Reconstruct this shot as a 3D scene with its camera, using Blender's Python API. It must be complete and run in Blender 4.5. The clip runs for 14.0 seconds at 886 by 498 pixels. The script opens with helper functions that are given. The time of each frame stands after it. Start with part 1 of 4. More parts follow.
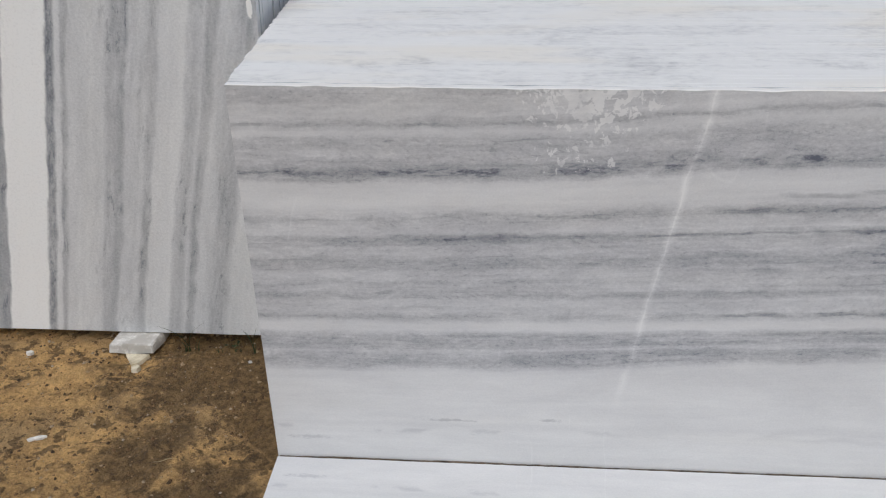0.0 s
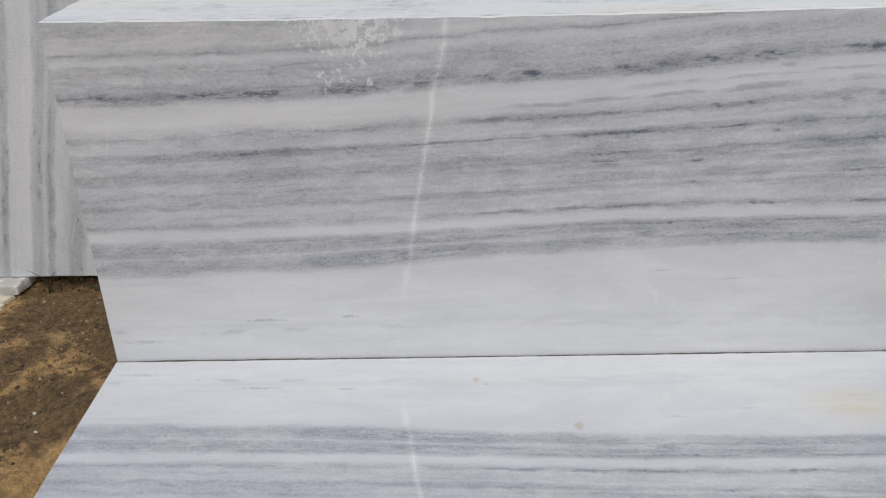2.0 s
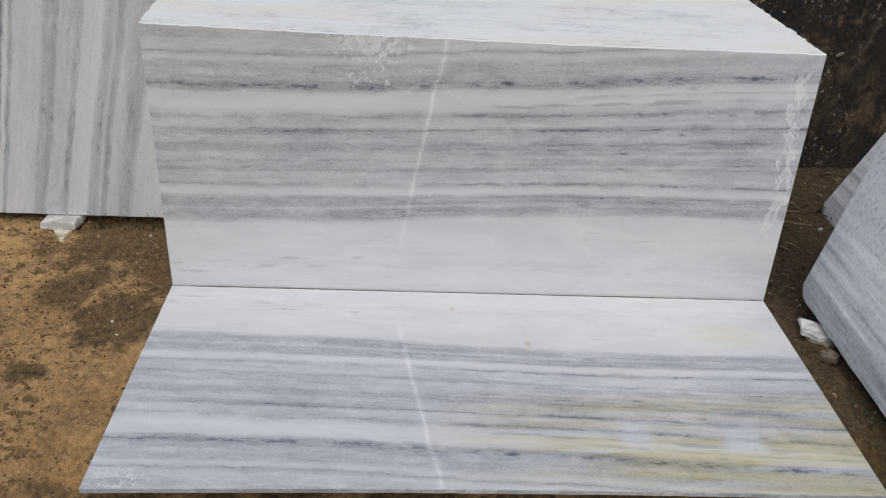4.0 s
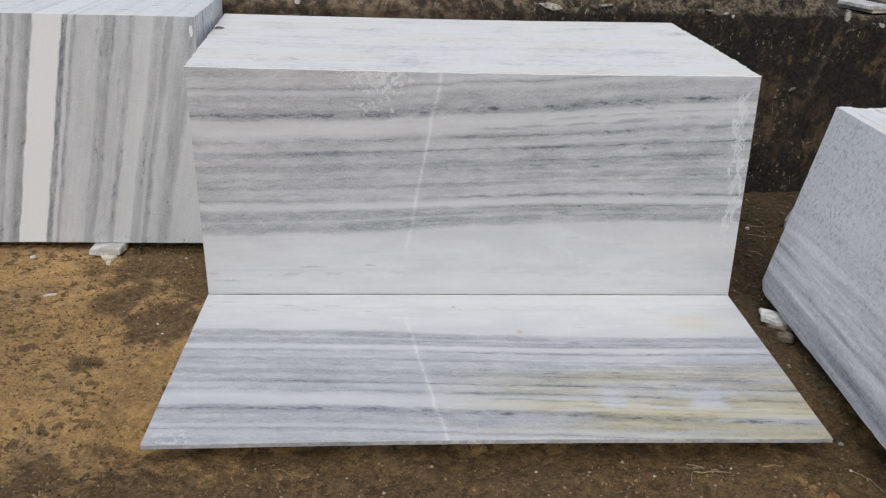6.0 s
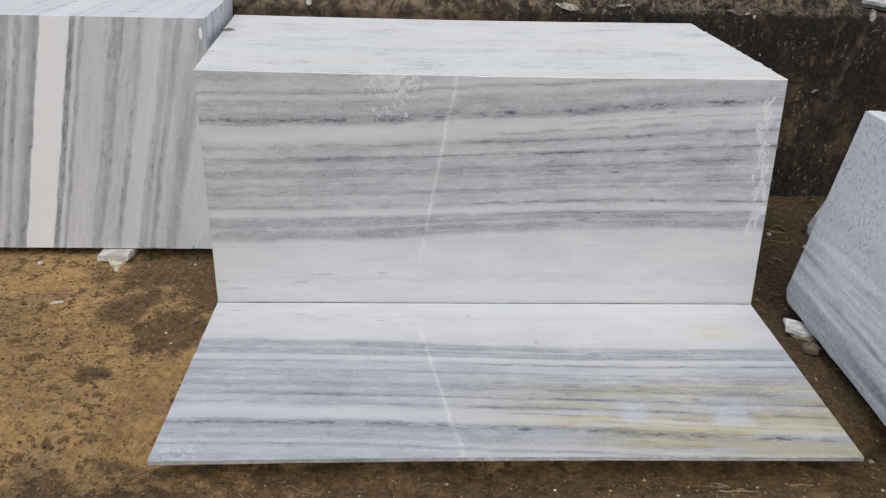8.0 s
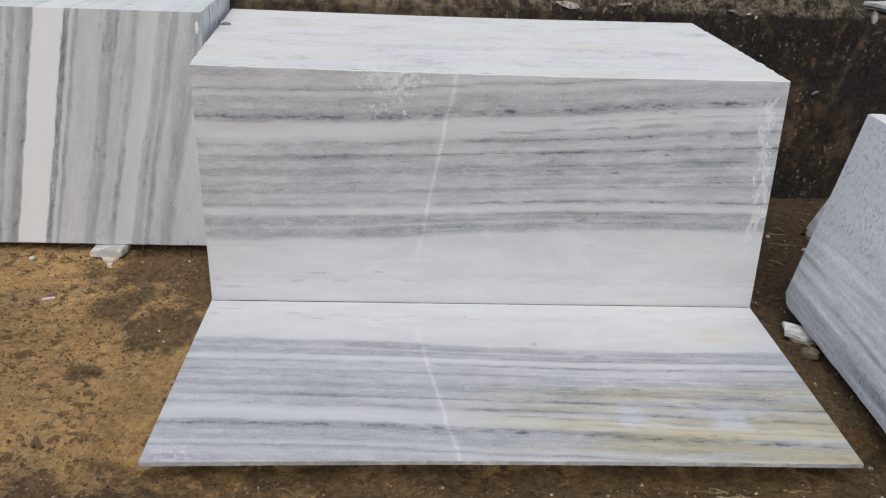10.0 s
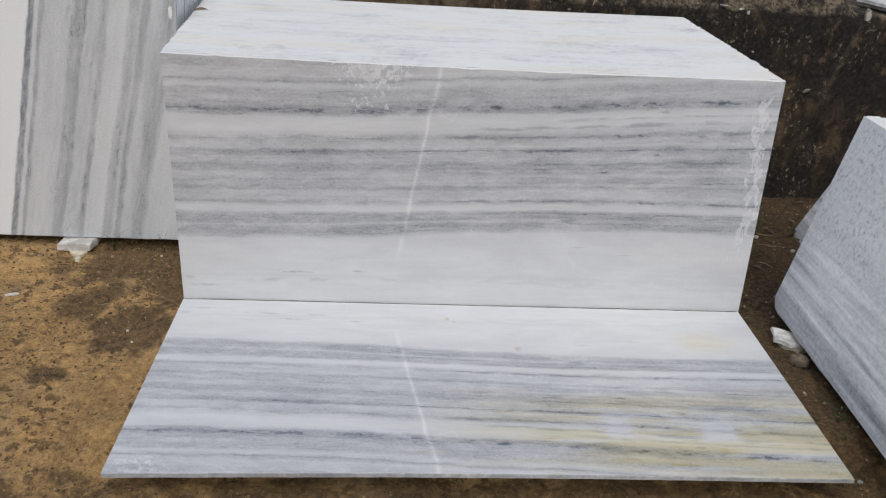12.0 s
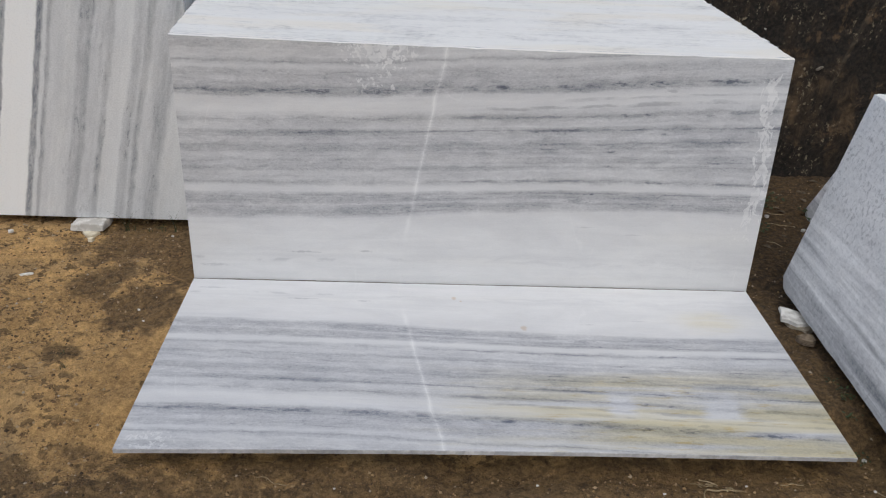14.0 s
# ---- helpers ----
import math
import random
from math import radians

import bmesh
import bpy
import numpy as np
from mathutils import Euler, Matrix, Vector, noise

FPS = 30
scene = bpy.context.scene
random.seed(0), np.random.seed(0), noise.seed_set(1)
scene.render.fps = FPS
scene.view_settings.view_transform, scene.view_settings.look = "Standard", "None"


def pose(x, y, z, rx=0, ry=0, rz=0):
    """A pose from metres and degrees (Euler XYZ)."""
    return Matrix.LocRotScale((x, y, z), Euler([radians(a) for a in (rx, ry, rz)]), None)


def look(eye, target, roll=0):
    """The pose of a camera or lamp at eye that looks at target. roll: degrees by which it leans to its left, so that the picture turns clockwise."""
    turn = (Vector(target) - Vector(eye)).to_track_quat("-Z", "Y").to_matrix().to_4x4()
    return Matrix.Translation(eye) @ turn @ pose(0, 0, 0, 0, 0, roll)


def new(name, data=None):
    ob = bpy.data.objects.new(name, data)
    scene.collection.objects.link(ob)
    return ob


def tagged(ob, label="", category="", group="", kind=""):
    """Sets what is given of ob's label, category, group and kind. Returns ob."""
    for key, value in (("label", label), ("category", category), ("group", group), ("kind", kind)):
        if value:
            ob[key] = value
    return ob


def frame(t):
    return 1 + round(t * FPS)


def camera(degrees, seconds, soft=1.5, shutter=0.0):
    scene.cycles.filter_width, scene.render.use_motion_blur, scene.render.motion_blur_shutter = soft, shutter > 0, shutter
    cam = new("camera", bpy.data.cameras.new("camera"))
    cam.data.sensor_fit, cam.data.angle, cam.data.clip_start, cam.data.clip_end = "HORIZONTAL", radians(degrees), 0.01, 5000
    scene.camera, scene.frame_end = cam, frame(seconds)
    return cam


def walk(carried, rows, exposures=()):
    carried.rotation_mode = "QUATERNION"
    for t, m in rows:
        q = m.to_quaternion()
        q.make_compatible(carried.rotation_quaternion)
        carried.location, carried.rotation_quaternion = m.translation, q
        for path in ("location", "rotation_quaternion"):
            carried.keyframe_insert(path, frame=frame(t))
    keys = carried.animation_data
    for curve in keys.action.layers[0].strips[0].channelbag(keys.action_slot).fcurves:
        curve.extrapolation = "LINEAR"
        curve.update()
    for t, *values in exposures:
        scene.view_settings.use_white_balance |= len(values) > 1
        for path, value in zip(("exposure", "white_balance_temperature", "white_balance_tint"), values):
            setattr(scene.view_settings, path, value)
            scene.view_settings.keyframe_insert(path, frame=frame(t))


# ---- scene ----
cam = camera(59.14, 14.0, 1.15)
ROWS = [
    (0, 0.5116, -1.3574, 1.3655, 61.007, 0.979, 4.032),
    (0.5, 0.6929, -1.5743, 1.4340, 60.526, -1.833, 2.130),
    (1, 0.8844, -1.7792, 1.3326, 61.645, -1.200, 1.671),
    (1.5, 0.9464, -1.8059, 1.2414, 62.652, 0.853, 1.357),
    (2, 0.9070, -1.7323, 1.2651, 62.611, 1.113, 0.113),
    (2.5, 0.7115, -1.5298, 1.3624, 62.598, 1.370, 0.270),
    (3, 0.6800, -1.6558, 1.4299, 60.760, -0.010, 0.944),
    (3.5, 0.7554, -2.0319, 1.5263, 59.478, -3.199, -0.862),
    (3.7, 0.7603, -2.1470, 1.5704, 59.304, -3.617, -1.638),
    (5.8, 0.7562, -2.7871, 1.5501, 64.553, -1.742, -2.947),
    (6, 0.7546, -2.7665, 1.5414, 64.898, -1.572, -2.780),
    (6.5, 0.7483, -2.7224, 1.5372, 65.292, -1.410, -2.525),
    (7, 0.7521, -2.7051, 1.5403, 65.334, -1.120, -2.329),
    (7.5, 0.7517, -2.6960, 1.5372, 65.132, -1.185, -2.272),
    (8, 0.7393, -2.6811, 1.5384, 64.793, -1.383, -2.086),
    (10.5, 0.7319, -2.6315, 1.5331, 64.528, -2.210, -2.166),
    (11, 0.7339, -2.6031, 1.5279, 64.448, -2.440, -2.230),
    (11.5, 0.7285, -2.5571, 1.5314, 63.913, -3.035, -2.738),
    (12, 0.7401, -2.5342, 1.5362, 63.561, -3.314, -2.933),
    (12.5, 0.8265, -2.4719, 1.5109, 63.160, -2.515, -1.671),
    (13, 0.8360, -2.4367, 1.5083, 62.167, -2.130, -0.653),
    (13.5, 0.7949, -2.4886, 1.5396, 62.174, -2.445, -1.138),
    (14, 0.7711, -2.5489, 1.5457, 62.018, -2.731, -1.938),
]
EXPOSURES = [(0.0, -0.10, 6300, 6), (3.5, -0.09, 6300, 6), (6.0, -0.03, 6300, 6), (11.5, -0.04, 6300, 6), (14.0, -0.08, 6300, 6)]
walk(cam, [(t, pose(x, y, z, rx, ry, rz)) for t, x, y, z, rx, ry, rz in ROWS], EXPOSURES)

# ---- daylight: thin overcast, high sun behind cloud ----
world = bpy.data.worlds.new("overcast_sky")
scene.world = world
world.use_nodes = True
sky = world.node_tree.nodes.new("ShaderNodeTexSky")
sky.sky_type, sky.sun_disc = "NISHITA", False
sky.sun_elevation, sky.sun_rotation = radians(56), radians(172)
sky.air_density, sky.dust_density, sky.ozone_density = 1.0, 4.0, 1.0
back = world.node_tree.nodes["Background"]
back.inputs["Strength"].default_value = 0.095
world.node_tree.links.new(sky.outputs[0], back.inputs["Color"])
sun = new("sun", bpy.data.lights.new("sun", "SUN"))
sun.data.energy, sun.data.angle, sun.data.color = 1.15, radians(60), (1.0, 0.97, 0.94)
sun.matrix_world = look((-1.2, -3.1, 6.3), (0.9, 0.3, 0.0))


# ---- node helpers ----
class Surface:
    """A procedural material, with short calls for its nodes."""

    def __init__(self, name, rough=0.5):
        self.mat = bpy.data.materials.new(name)
        self.mat.use_nodes = True
        self.tree = self.mat.node_tree
        self.bsdf = self.tree.nodes["Principled BSDF"]
        self.bsdf.inputs["Roughness"].default_value = rough

    def put(self, socket, value):
        if isinstance(value, bpy.types.NodeSocket):
            self.tree.links.new(value, socket)
        else:
            socket.default_value = value

    def node(self, kind):
        return self.tree.nodes.new(kind)

    def math(self, op, a, b=0.0, clamp=False):
        n = self.node("ShaderNodeMath")
        n.operation, n.use_clamp = op, clamp
        self.put(n.inputs[0], a)
        self.put(n.inputs[1], b)
        return n.outputs[0]

    def add(self, a, b):
        return self.math("ADD", a, b)

    def sub(self, a, b):
        return self.math("SUBTRACT", a, b)

    def mul(self, a, b):
        return self.math("MULTIPLY", a, b)

    def step(self, x, lo, hi, to0=0.0, to1=1.0):
        n = self.node("ShaderNodeMapRange")
        n.interpolation_type = "SMOOTHSTEP"
        self.put(n.inputs["Value"], x)
        for key, v in (("From Min", lo), ("From Max", hi), ("To Min", to0), ("To Max", to1)):
            self.put(n.inputs[key], v)
        return n.outputs["Result"]

    def line(self, x, lo, hi):
        return self.math("DIVIDE", self.sub(x, lo), hi - lo, True)

    def coords(self, which="Object"):
        if which == "World":
            return self.node("ShaderNodeNewGeometry").outputs["Position"]
        return self.node("ShaderNodeTexCoord").outputs[which]

    def split(self, vec):
        n = self.node("ShaderNodeSeparateXYZ")
        self.put(n.inputs[0], vec)
        return n.outputs[0], n.outputs[1], n.outputs[2]

    def join(self, x, y, z=0.0):
        n = self.node("ShaderNodeCombineXYZ")
        for s, v in zip(n.inputs, (x, y, z)):
            self.put(s, v)
        return n.outputs[0]

    def noise(self, vec, scale=1.0, detail=3.0, rough=0.55, stretch=None, distort=0.0):
        if stretch:
            m = self.node("ShaderNodeMapping")
            self.put(m.inputs["Vector"], vec)
            m.inputs["Scale"].default_value = stretch
            vec = m.outputs[0]
        n = self.node("ShaderNodeTexNoise")
        self.put(n.inputs["Vector"], vec)
        n.inputs["Scale"].default_value = scale
        n.inputs["Detail"].default_value = detail
        n.inputs["Roughness"].default_value = rough
        n.inputs["Distortion"].default_value = distort
        return n.outputs[0]

    def voronoi(self, vec, scale, feature="F1"):
        n = self.node("ShaderNodeTexVoronoi")
        n.feature = feature
        self.put(n.inputs["Vector"], vec)
        n.inputs["Scale"].default_value = scale
        return n.outputs["Distance"]

    def ramp(self, fac, stops, low, high):
        """Brightness along fac: stops of (place, value), places from low to high."""
        n = self.node("ShaderNodeValToRGB")
        els = n.color_ramp.elements
        for i, (at, v) in enumerate(stops):
            e = els[i] if i < 2 else els.new(1.0)
            e.position = (at - low) / (high - low)
            e.color = (v, v, v, 1)
        self.put(n.inputs[0], self.math("DIVIDE", self.sub(fac, low), high - low, True))
        return n.outputs[0]

    def mix(self, fac, a, b, blend="MIX"):
        n = self.node("ShaderNodeMix")
        n.data_type, n.blend_type = "RGBA", blend
        for s, v in ((n.inputs[0], fac), (n.inputs[6], a), (n.inputs[7], b)):
            self.put(s, (*v, 1) if isinstance(v, tuple) else v)
        return n.outputs[2]

    def done(self, colour, rough=None, bump=None, strength=0.3, distance=0.002):
        self.put(self.bsdf.inputs["Base Color"], colour)
        if rough is not None:
            self.put(self.bsdf.inputs["Roughness"], rough)
        if bump is not None:
            n = self.node("ShaderNodeBump")
            n.inputs["Strength"].default_value = strength
            n.inputs["Distance"].default_value = distance
            self.put(n.inputs["Height"], bump)
            self.put(self.bsdf.inputs["Normal"], n.outputs[0])
        return self.mat


# ---- materials ----
BANDS_LOW = [(0.0, 0.778), (.09, 0.802), (.102, 0.754), (.115, 0.792), (.20, 0.783), (.25, 0.744), (.263, 0.568), (.285, 0.481), (.297, 0.539),
             (.304, 0.616), (.318, 0.481), (.345, 0.520), (.358, 0.735), (.372, 0.744), (.39, 0.529), (.405, 0.630), (.43, 0.630), (.443, 0.490), (.455, 0.595)]
BANDS_HIGH = [(.455, 0.595), (.475, 0.555), (.488, 0.610), (.503, 0.600), (.512, 0.485), (.53, 0.475), (.542, 0.585), (.560, 0.575), (.578, 0.443), (.592, 0.654), (.608, 0.596), (.625, 0.510), (.637, 0.654),
              (.652, 0.754), (.675, 0.763), (.694, 0.706), (.704, 0.500), (.72, 0.433), (.733, 0.520), (.76, 0.577), (.782, 0.568), (.80, 0.706), (.815, 0.548),
              (.832, 0.664), (.852, 0.635), (.875, 0.529), (.89, 0.577)]


# how far the bands climb along the slab, at three heights: (along, climb)
CLIMB_LOW = [(0, -.008), (.26, -.005), (.47, 0), (.69, .012), (.9, .030), (1.11, .042), (1.33, .054), (1.55, .060), (2.1, .061)]
CLIMB_MID = [(0, -.014), (.27, -.010), (.5, 0), (.67, .006), (.8, .011), (.94, .018), (1.2, .028), (1.46, .041), (1.84, .060), (2.1, .070)]
CLIMB_TOP = [(0, -.006), (.28, -.003), (.49, 0), (.69, .008), (.89, .021), (1.0, .031), (1.19, .038), (1.31, .045), (1.52, .063), (1.82, .083), (2.1, .096)]
# dark mineral blots: along, across, half length, half width, depth
BLOTS = [(1.518, .780, .045, .0075, 1.0), (1.685, .763, .026, .008, .7), (1.835, .803, .030, .005, .9), (1.915, .804, .050, .006, 1.0), (1.530, .673, .012, .006, 1.0),
         (1.613, .676, .010, .005, .8), (1.832, .681, .018, .006, .7), (1.369, .611, .065, .005, .6), (1.684, .609, .014, .006, .9), (1.281, .540, .030, .004, .9),
         (1.502, .538, .018, .0045, .9), (1.879, .509, .026, .004, .9), (1.675, .427, .050, .006, .8), (1.393, .350, .050, .008, .8)]
BLOTS_LEFT = [(1.315, .763, .030, .006, .7), (1.406, .770, .035, .005, .7), (.407, .118, .055, .0045, .8), (.640, .126, .022, .005, .8), (.085, .057, .050, .0065, .55),
              (.285, .713, .014, .006, .6), (.647, .723, .050, .009, .5), (.842, .733, .022, .008, .5), (.275, .447, .030, .006, .6), (.593, .627, .018, .004, .6),
              (.300, .779, .014, .004, .7), (.110, .709, .070, .007, .4), (1.445, .247, .035, .003, .5), (1.624, .220, .035, .003, .45)]


def banded_marble(name, dust=False, stains=False):
    """Grey and white banded marble; x runs along the bands, y across them from the matched joint."""
    s = Surface(name, 0.38)
    vec = s.coords()
    u, v, w = s.split(vec)

    def climb(stops):
        return s.sub(s.mul(s.ramp(u, [(at, (d + 0.02) * 8) for at, d in stops], 0.0, 2.1), 0.125), 0.02)

    level = s.sub(v, s.mul(u, 0.025))
    tilt = s.mul(climb(CLIMB_LOW), s.ramp(level, [(0, 0), (.10, .3), (.25, 1), (.29, 1), (.36, .58), (.56, 0)], 0.0, 0.9))
    tilt = s.add(tilt, s.mul(climb(CLIMB_MID), s.ramp(level, [(.36, 0), (.56, 1), (.61, 1), (.70, 0)], 0.0, 0.9)))
    tilt = s.add(tilt, s.mul(climb(CLIMB_TOP), s.ramp(level, [(.61, 0), (.70, 1)], 0.0, 0.9)))
    wave = s.mul(s.sub(s.noise(vec, 1.0, 2.0, 0.5, (2.2, 4.0, 1)), 0.5), 0.010)
    fine = s.mul(s.sub(s.noise(vec, 1.0, 4.0, 0.62, (10, 34, 1)), 0.5), 0.019)
    c = s.add(s.sub(v, tilt), s.add(wave, fine))
    band = s.mix(s.math("GREATER_THAN", c, 0.455), s.ramp(c, BANDS_LOW, 0.0, 0.455), s.ramp(c, BANDS_HIGH, 0.455, 0.9))
    dark = s.step(band, 0.78, 0.5)
    flow = s.join(u, c, w)
    # long thin streaks, granular mottling along them, clouds and grain
    streak = s.noise(flow, 1.0, 6.0, 0.62, (1.5, 70, 1), 0.25)
    thread = s.step(s.noise(flow, 1.0, 4.0, 0.6, (1.9, 105, 1), 0.3), 0.54, 0.68)
    mottle = s.noise(flow, 1.0, 7.0, 0.72, (13, 42, 1), 0.7)
    gap = s.step(s.noise(flow, 1.0, 4.0, 0.65, (9, 30, 1), 0.3), 0.42, 0.60)
    blotch = s.step(s.noise(flow, 1.0, 5.0, 0.68, (18, 62, 1), 0.2), 0.46, 0.62)
    vein = s.mul(s.step(s.math("ABSOLUTE", s.sub(c, 0.717)), 0.014, 0.004), s.step(s.noise(vec, 1.0, 2.0, 0.5, (5, 2, 1)), 0.36, 0.55))
    speck = s.step(s.noise(vec, 1.0, 4.0, 0.70, (55, 120, 1), 0.4), 0.54, 0.66)
    cloud = s.noise(flow, 1.0, 5.0, 0.6, (3.4, 13, 1), 0.5)
    grain = s.noise(vec, 240.0, 2.0, 0.6)
    crystals = s.noise(vec, 1.0, 4.0, 0.72, (105, 150, 60))
    tone = s.add(band, s.mul(s.sub(streak, 0.5), s.add(0.11, s.mul(dark, 0.26))))
    tone = s.add(tone, s.mul(s.sub(mottle, 0.5), s.add(0.10, s.mul(dark, 0.46))))
    tone = s.add(tone, s.mul(s.sub(cloud, 0.5), s.add(0.26, s.mul(dark, 0.22))))
    tone = s.add(tone, s.add(s.mul(s.sub(grain, 0.5), 0.13), s.mul(s.sub(crystals, 0.5), s.add(0.08, s.mul(dark, 0.36)))))
    tone = s.sub(tone, s.mul(s.mul(thread, gap), s.add(0.02, s.mul(dark, 0.09))))
    tone = s.sub(tone, s.mul(s.mul(blotch, vein), s.step(mottle, 0.40, 0.60, 0.30, 0.06)))
    for at, wide, start, deep in ((0.650, 0.007, 0.85, 0.20), (0.672, 0.006, 1.15, 0.16), (0.622, 0.006, 0.50, 0.14), (0.576, 0.005, 0.25, 0.18), (0.527, 0.004, 1.05, 0.14),
                                  (0.497, 0.008, 0.70, 0.12), (0.460, 0.004, 0.85, 0.10), (0.392, 0.006, 0.75, 0.18), (0.815, 0.005, -0.4, 0.12), (0.340, 0.006, 0.2, 0.10)):
        thin = s.mul(s.step(s.math("ABSOLUTE", s.sub(c, at)), wide, wide * 0.3), s.step(u, start, start + 0.3))
        tone = s.sub(tone, s.mul(s.mul(thin, s.add(0.25, s.mul(gap, 0.9))), deep))
    wisp = s.mul(s.step(s.math("ABSOLUTE", s.sub(s.add(c, s.mul(s.sub(s.noise(vec, 1.0, 2.0, 0.5, (6, 2, 1)), 0.5), 0.06)), 0.085)), 0.010, 0.001), s.step(s.noise(vec, 1.0, 4.0, 0.65, (7, 16, 1)), 0.47, 0.62))
    tone = s.sub(tone, s.mul(s.mul(wisp, s.step(u, 1.1, 0.5, 0.35, 1.0)), 0.15))
    tone = s.sub(tone, s.mul(s.mul(speck, s.step(cloud, 0.62, 0.40)), s.add(0.02, s.mul(dark, 0.13))))
    # single dark blots of mineral, ragged
    ragged = s.mul(s.sub(s.noise(vec, 1.0, 5.0, 0.7, (42, 110, 1), 0.4), 0.5), 4.2)
    spots = 0.0
    for bu, bv, half, wide, deep in BLOTS + BLOTS_LEFT:
        n = s.node("ShaderNodeVectorMath")
        n.operation = "MULTIPLY_ADD"
        s.put(n.inputs[0], vec)
        n.inputs[1].default_value = (1 / half, 1 / wide, 0)
        n.inputs[2].default_value = (-bu / half, -bv / wide, 0)
        d = s.node("ShaderNodeVectorMath")
        d.operation = "LENGTH"
        s.put(d.inputs[0], n.outputs[0])
        spots = s.math("MAXIMUM", spots, s.mul(s.step(s.add(d.outputs["Value"], ragged), 1.2, 0.2), deep))
    tone = s.sub(tone, s.mul(spots, 0.28))
    if stains:
        tone = s.add(tone, s.step(u, 1.0, 1.6, 0.0, 0.02))
    # healed crack, white, running up across the bands
    centre = s.add(0.748, s.mul(v, 0.172))
    centre = s.add(centre, s.mul(s.sub(s.noise(vec, 4.0, 4.0, 0.55), 0.5), 0.040))
    off = s.math("ABSOLUTE", s.sub(u, centre))
    soft = s.mul(s.mul(s.step(off, 0.014, 0.001), s.step(v, 0.12, 0.34)), s.step(s.noise(vec, 1.0, 4.0, 0.6, (20, 20, 1)), 0.30, 0.62, 0.35, 0.9))
    core = s.mul(s.step(off, 0.0030, 0.0008), s.step(v, 0.14, 0.4))
    tone = s.add(tone, s.add(s.mul(soft, 0.15), s.mul(s.mul(core, soft), 0.10)))
    hairs = s.mul(s.step(s.math("ABSOLUTE", s.sub(s.noise(vec, 1.0, 2.0, 0.5, (5, 1.2, 1)), 0.5)), 0.004, 0.0), s.step(s.noise(vec, 2.3, 2.0), 0.52, 0.66))
    tone = s.add(tone, s.mul(hairs, 0.07))
    # the laid slab's bluer darks carry the sky's reflection in their colour
    shade = (0.132, 0.147, 0.200) if stains else (0.115, 0.127, 0.168)
    colour = s.mix(s.line(tone, 0.1, 0.9), shade, (0.80, 0.805, 0.815))
    warm = s.mul(s.step(s.noise(flow, 1.0, 2.0, 0.5, (1.0, 9, 1)), 0.46, 0.70), 0.45)
    colour = s.mix(warm, colour, (1.0, 0.99, 0.965), "MULTIPLY")
    rough = s.add(0.30, s.mul(s.noise(vec, 6.0, 4.0), 0.22))
    if dust:
        # dried films of white saw slurry with round gaps, and runs below them
        d1 = s.math("SQRT", s.add(s.math("POWER", s.math("DIVIDE", s.sub(u, 0.68), 0.155), 2.0), s.math("POWER", s.math("DIVIDE", s.sub(v, 0.872), 0.085), 2.0)))
        d2 = s.math("SQRT", s.add(s.math("POWER", s.math("DIVIDE", s.sub(u, 0.66), 0.13), 2.0), s.math("POWER", s.math("DIVIDE", s.sub(v, 0.76), 0.08), 2.0)))
        patch = s.math("MAXIMUM", s.step(d1, 1.25, 0.25), s.mul(s.step(d2, 1.0, 0.2), 0.42))
        middle = s.math("MINIMUM", s.sub(2.075, s.mul(s.math("ABSOLUTE", s.sub(v, 0.50)), 0.14)), s.sub(2.045, s.mul(s.sub(v, 0.60), 0.10)))
        run = s.mul(s.step(s.math("ABSOLUTE", s.sub(u, middle)), 0.060, 0.008), s.mul(s.step(v, 0.16, 0.32), s.step(v, 0.855, 0.80)))
        drops = s.noise(vec, 1.0, 3.0, 0.62, (52, 44, 1), 0.5)
        runs = s.noise(vec, 1.0, 4.0, 0.62, (40, 20, 1), 0.7)
        ring = s.voronoi(vec, 62.0)
        film = s.mul(s.step(s.add(drops, s.mul(patch, 0.22)), 0.66, 0.69), s.step(ring, 0.20, 0.27, 0.25, 1.0))
        film = s.math("MAXIMUM", film, s.mul(s.step(s.add(runs, s.mul(run, 0.23)), 0.695, 0.715), s.step(ring, 0.16, 0.24, 0.35, 1.0)))
        film = s.mul(film, s.step(s.noise(vec, 1.0, 3.0, 0.6, (16, 16, 1)), 0.3, 0.6, 0.55, 1.0))
        film = s.mul(film, s.math("MAXIMUM", s.step(patch, 0.02, 0.16), s.step(run, 0.02, 0.16)))
        colour = s.mix(s.mul(film, 0.60), colour, (0.86, 0.86, 0.86))
        scr = s.mul(s.step(s.noise(vec, 1.0, 3.0, 0.6, (75, 3.5, 1)), 0.62, 0.70), s.mul(s.step(u, 1.8, 1.95), s.step(v, 0.9, 0.5)))
        colour = s.mix(s.mul(scr, 0.25), colour, (0.86, 0.86, 0.86))
        rough = s.add(rough, s.mul(film, 0.3))
    if stains:
        # rust-yellow water stains that follow the bands
        along = s.add(u, s.mul(s.sub(s.noise(vec, 1.0, 3.0, 0.6, (3, 40, 1)), 0.5), 0.5))
        field = s.mul(s.step(along, 0.75, 1.5), s.step(v, 0.45, 0.62))
        belts = s.step(s.noise(vec, 1.0, 3.0, 0.5, (1.1, 16, 1), 0.2), 0.34, 0.58)
        frayed = s.add(u, s.mul(s.sub(s.noise(vec, 1.0, 4.0, 0.6, (5, 45, 1)), 0.5), 0.12))
        hole1 = s.mul(s.step(s.math("ABSOLUTE", s.sub(frayed, 1.46)), 0.06, 0.02), s.mul(s.step(v, 0.58, 0.66), s.step(v, 0.74, 0.70)))
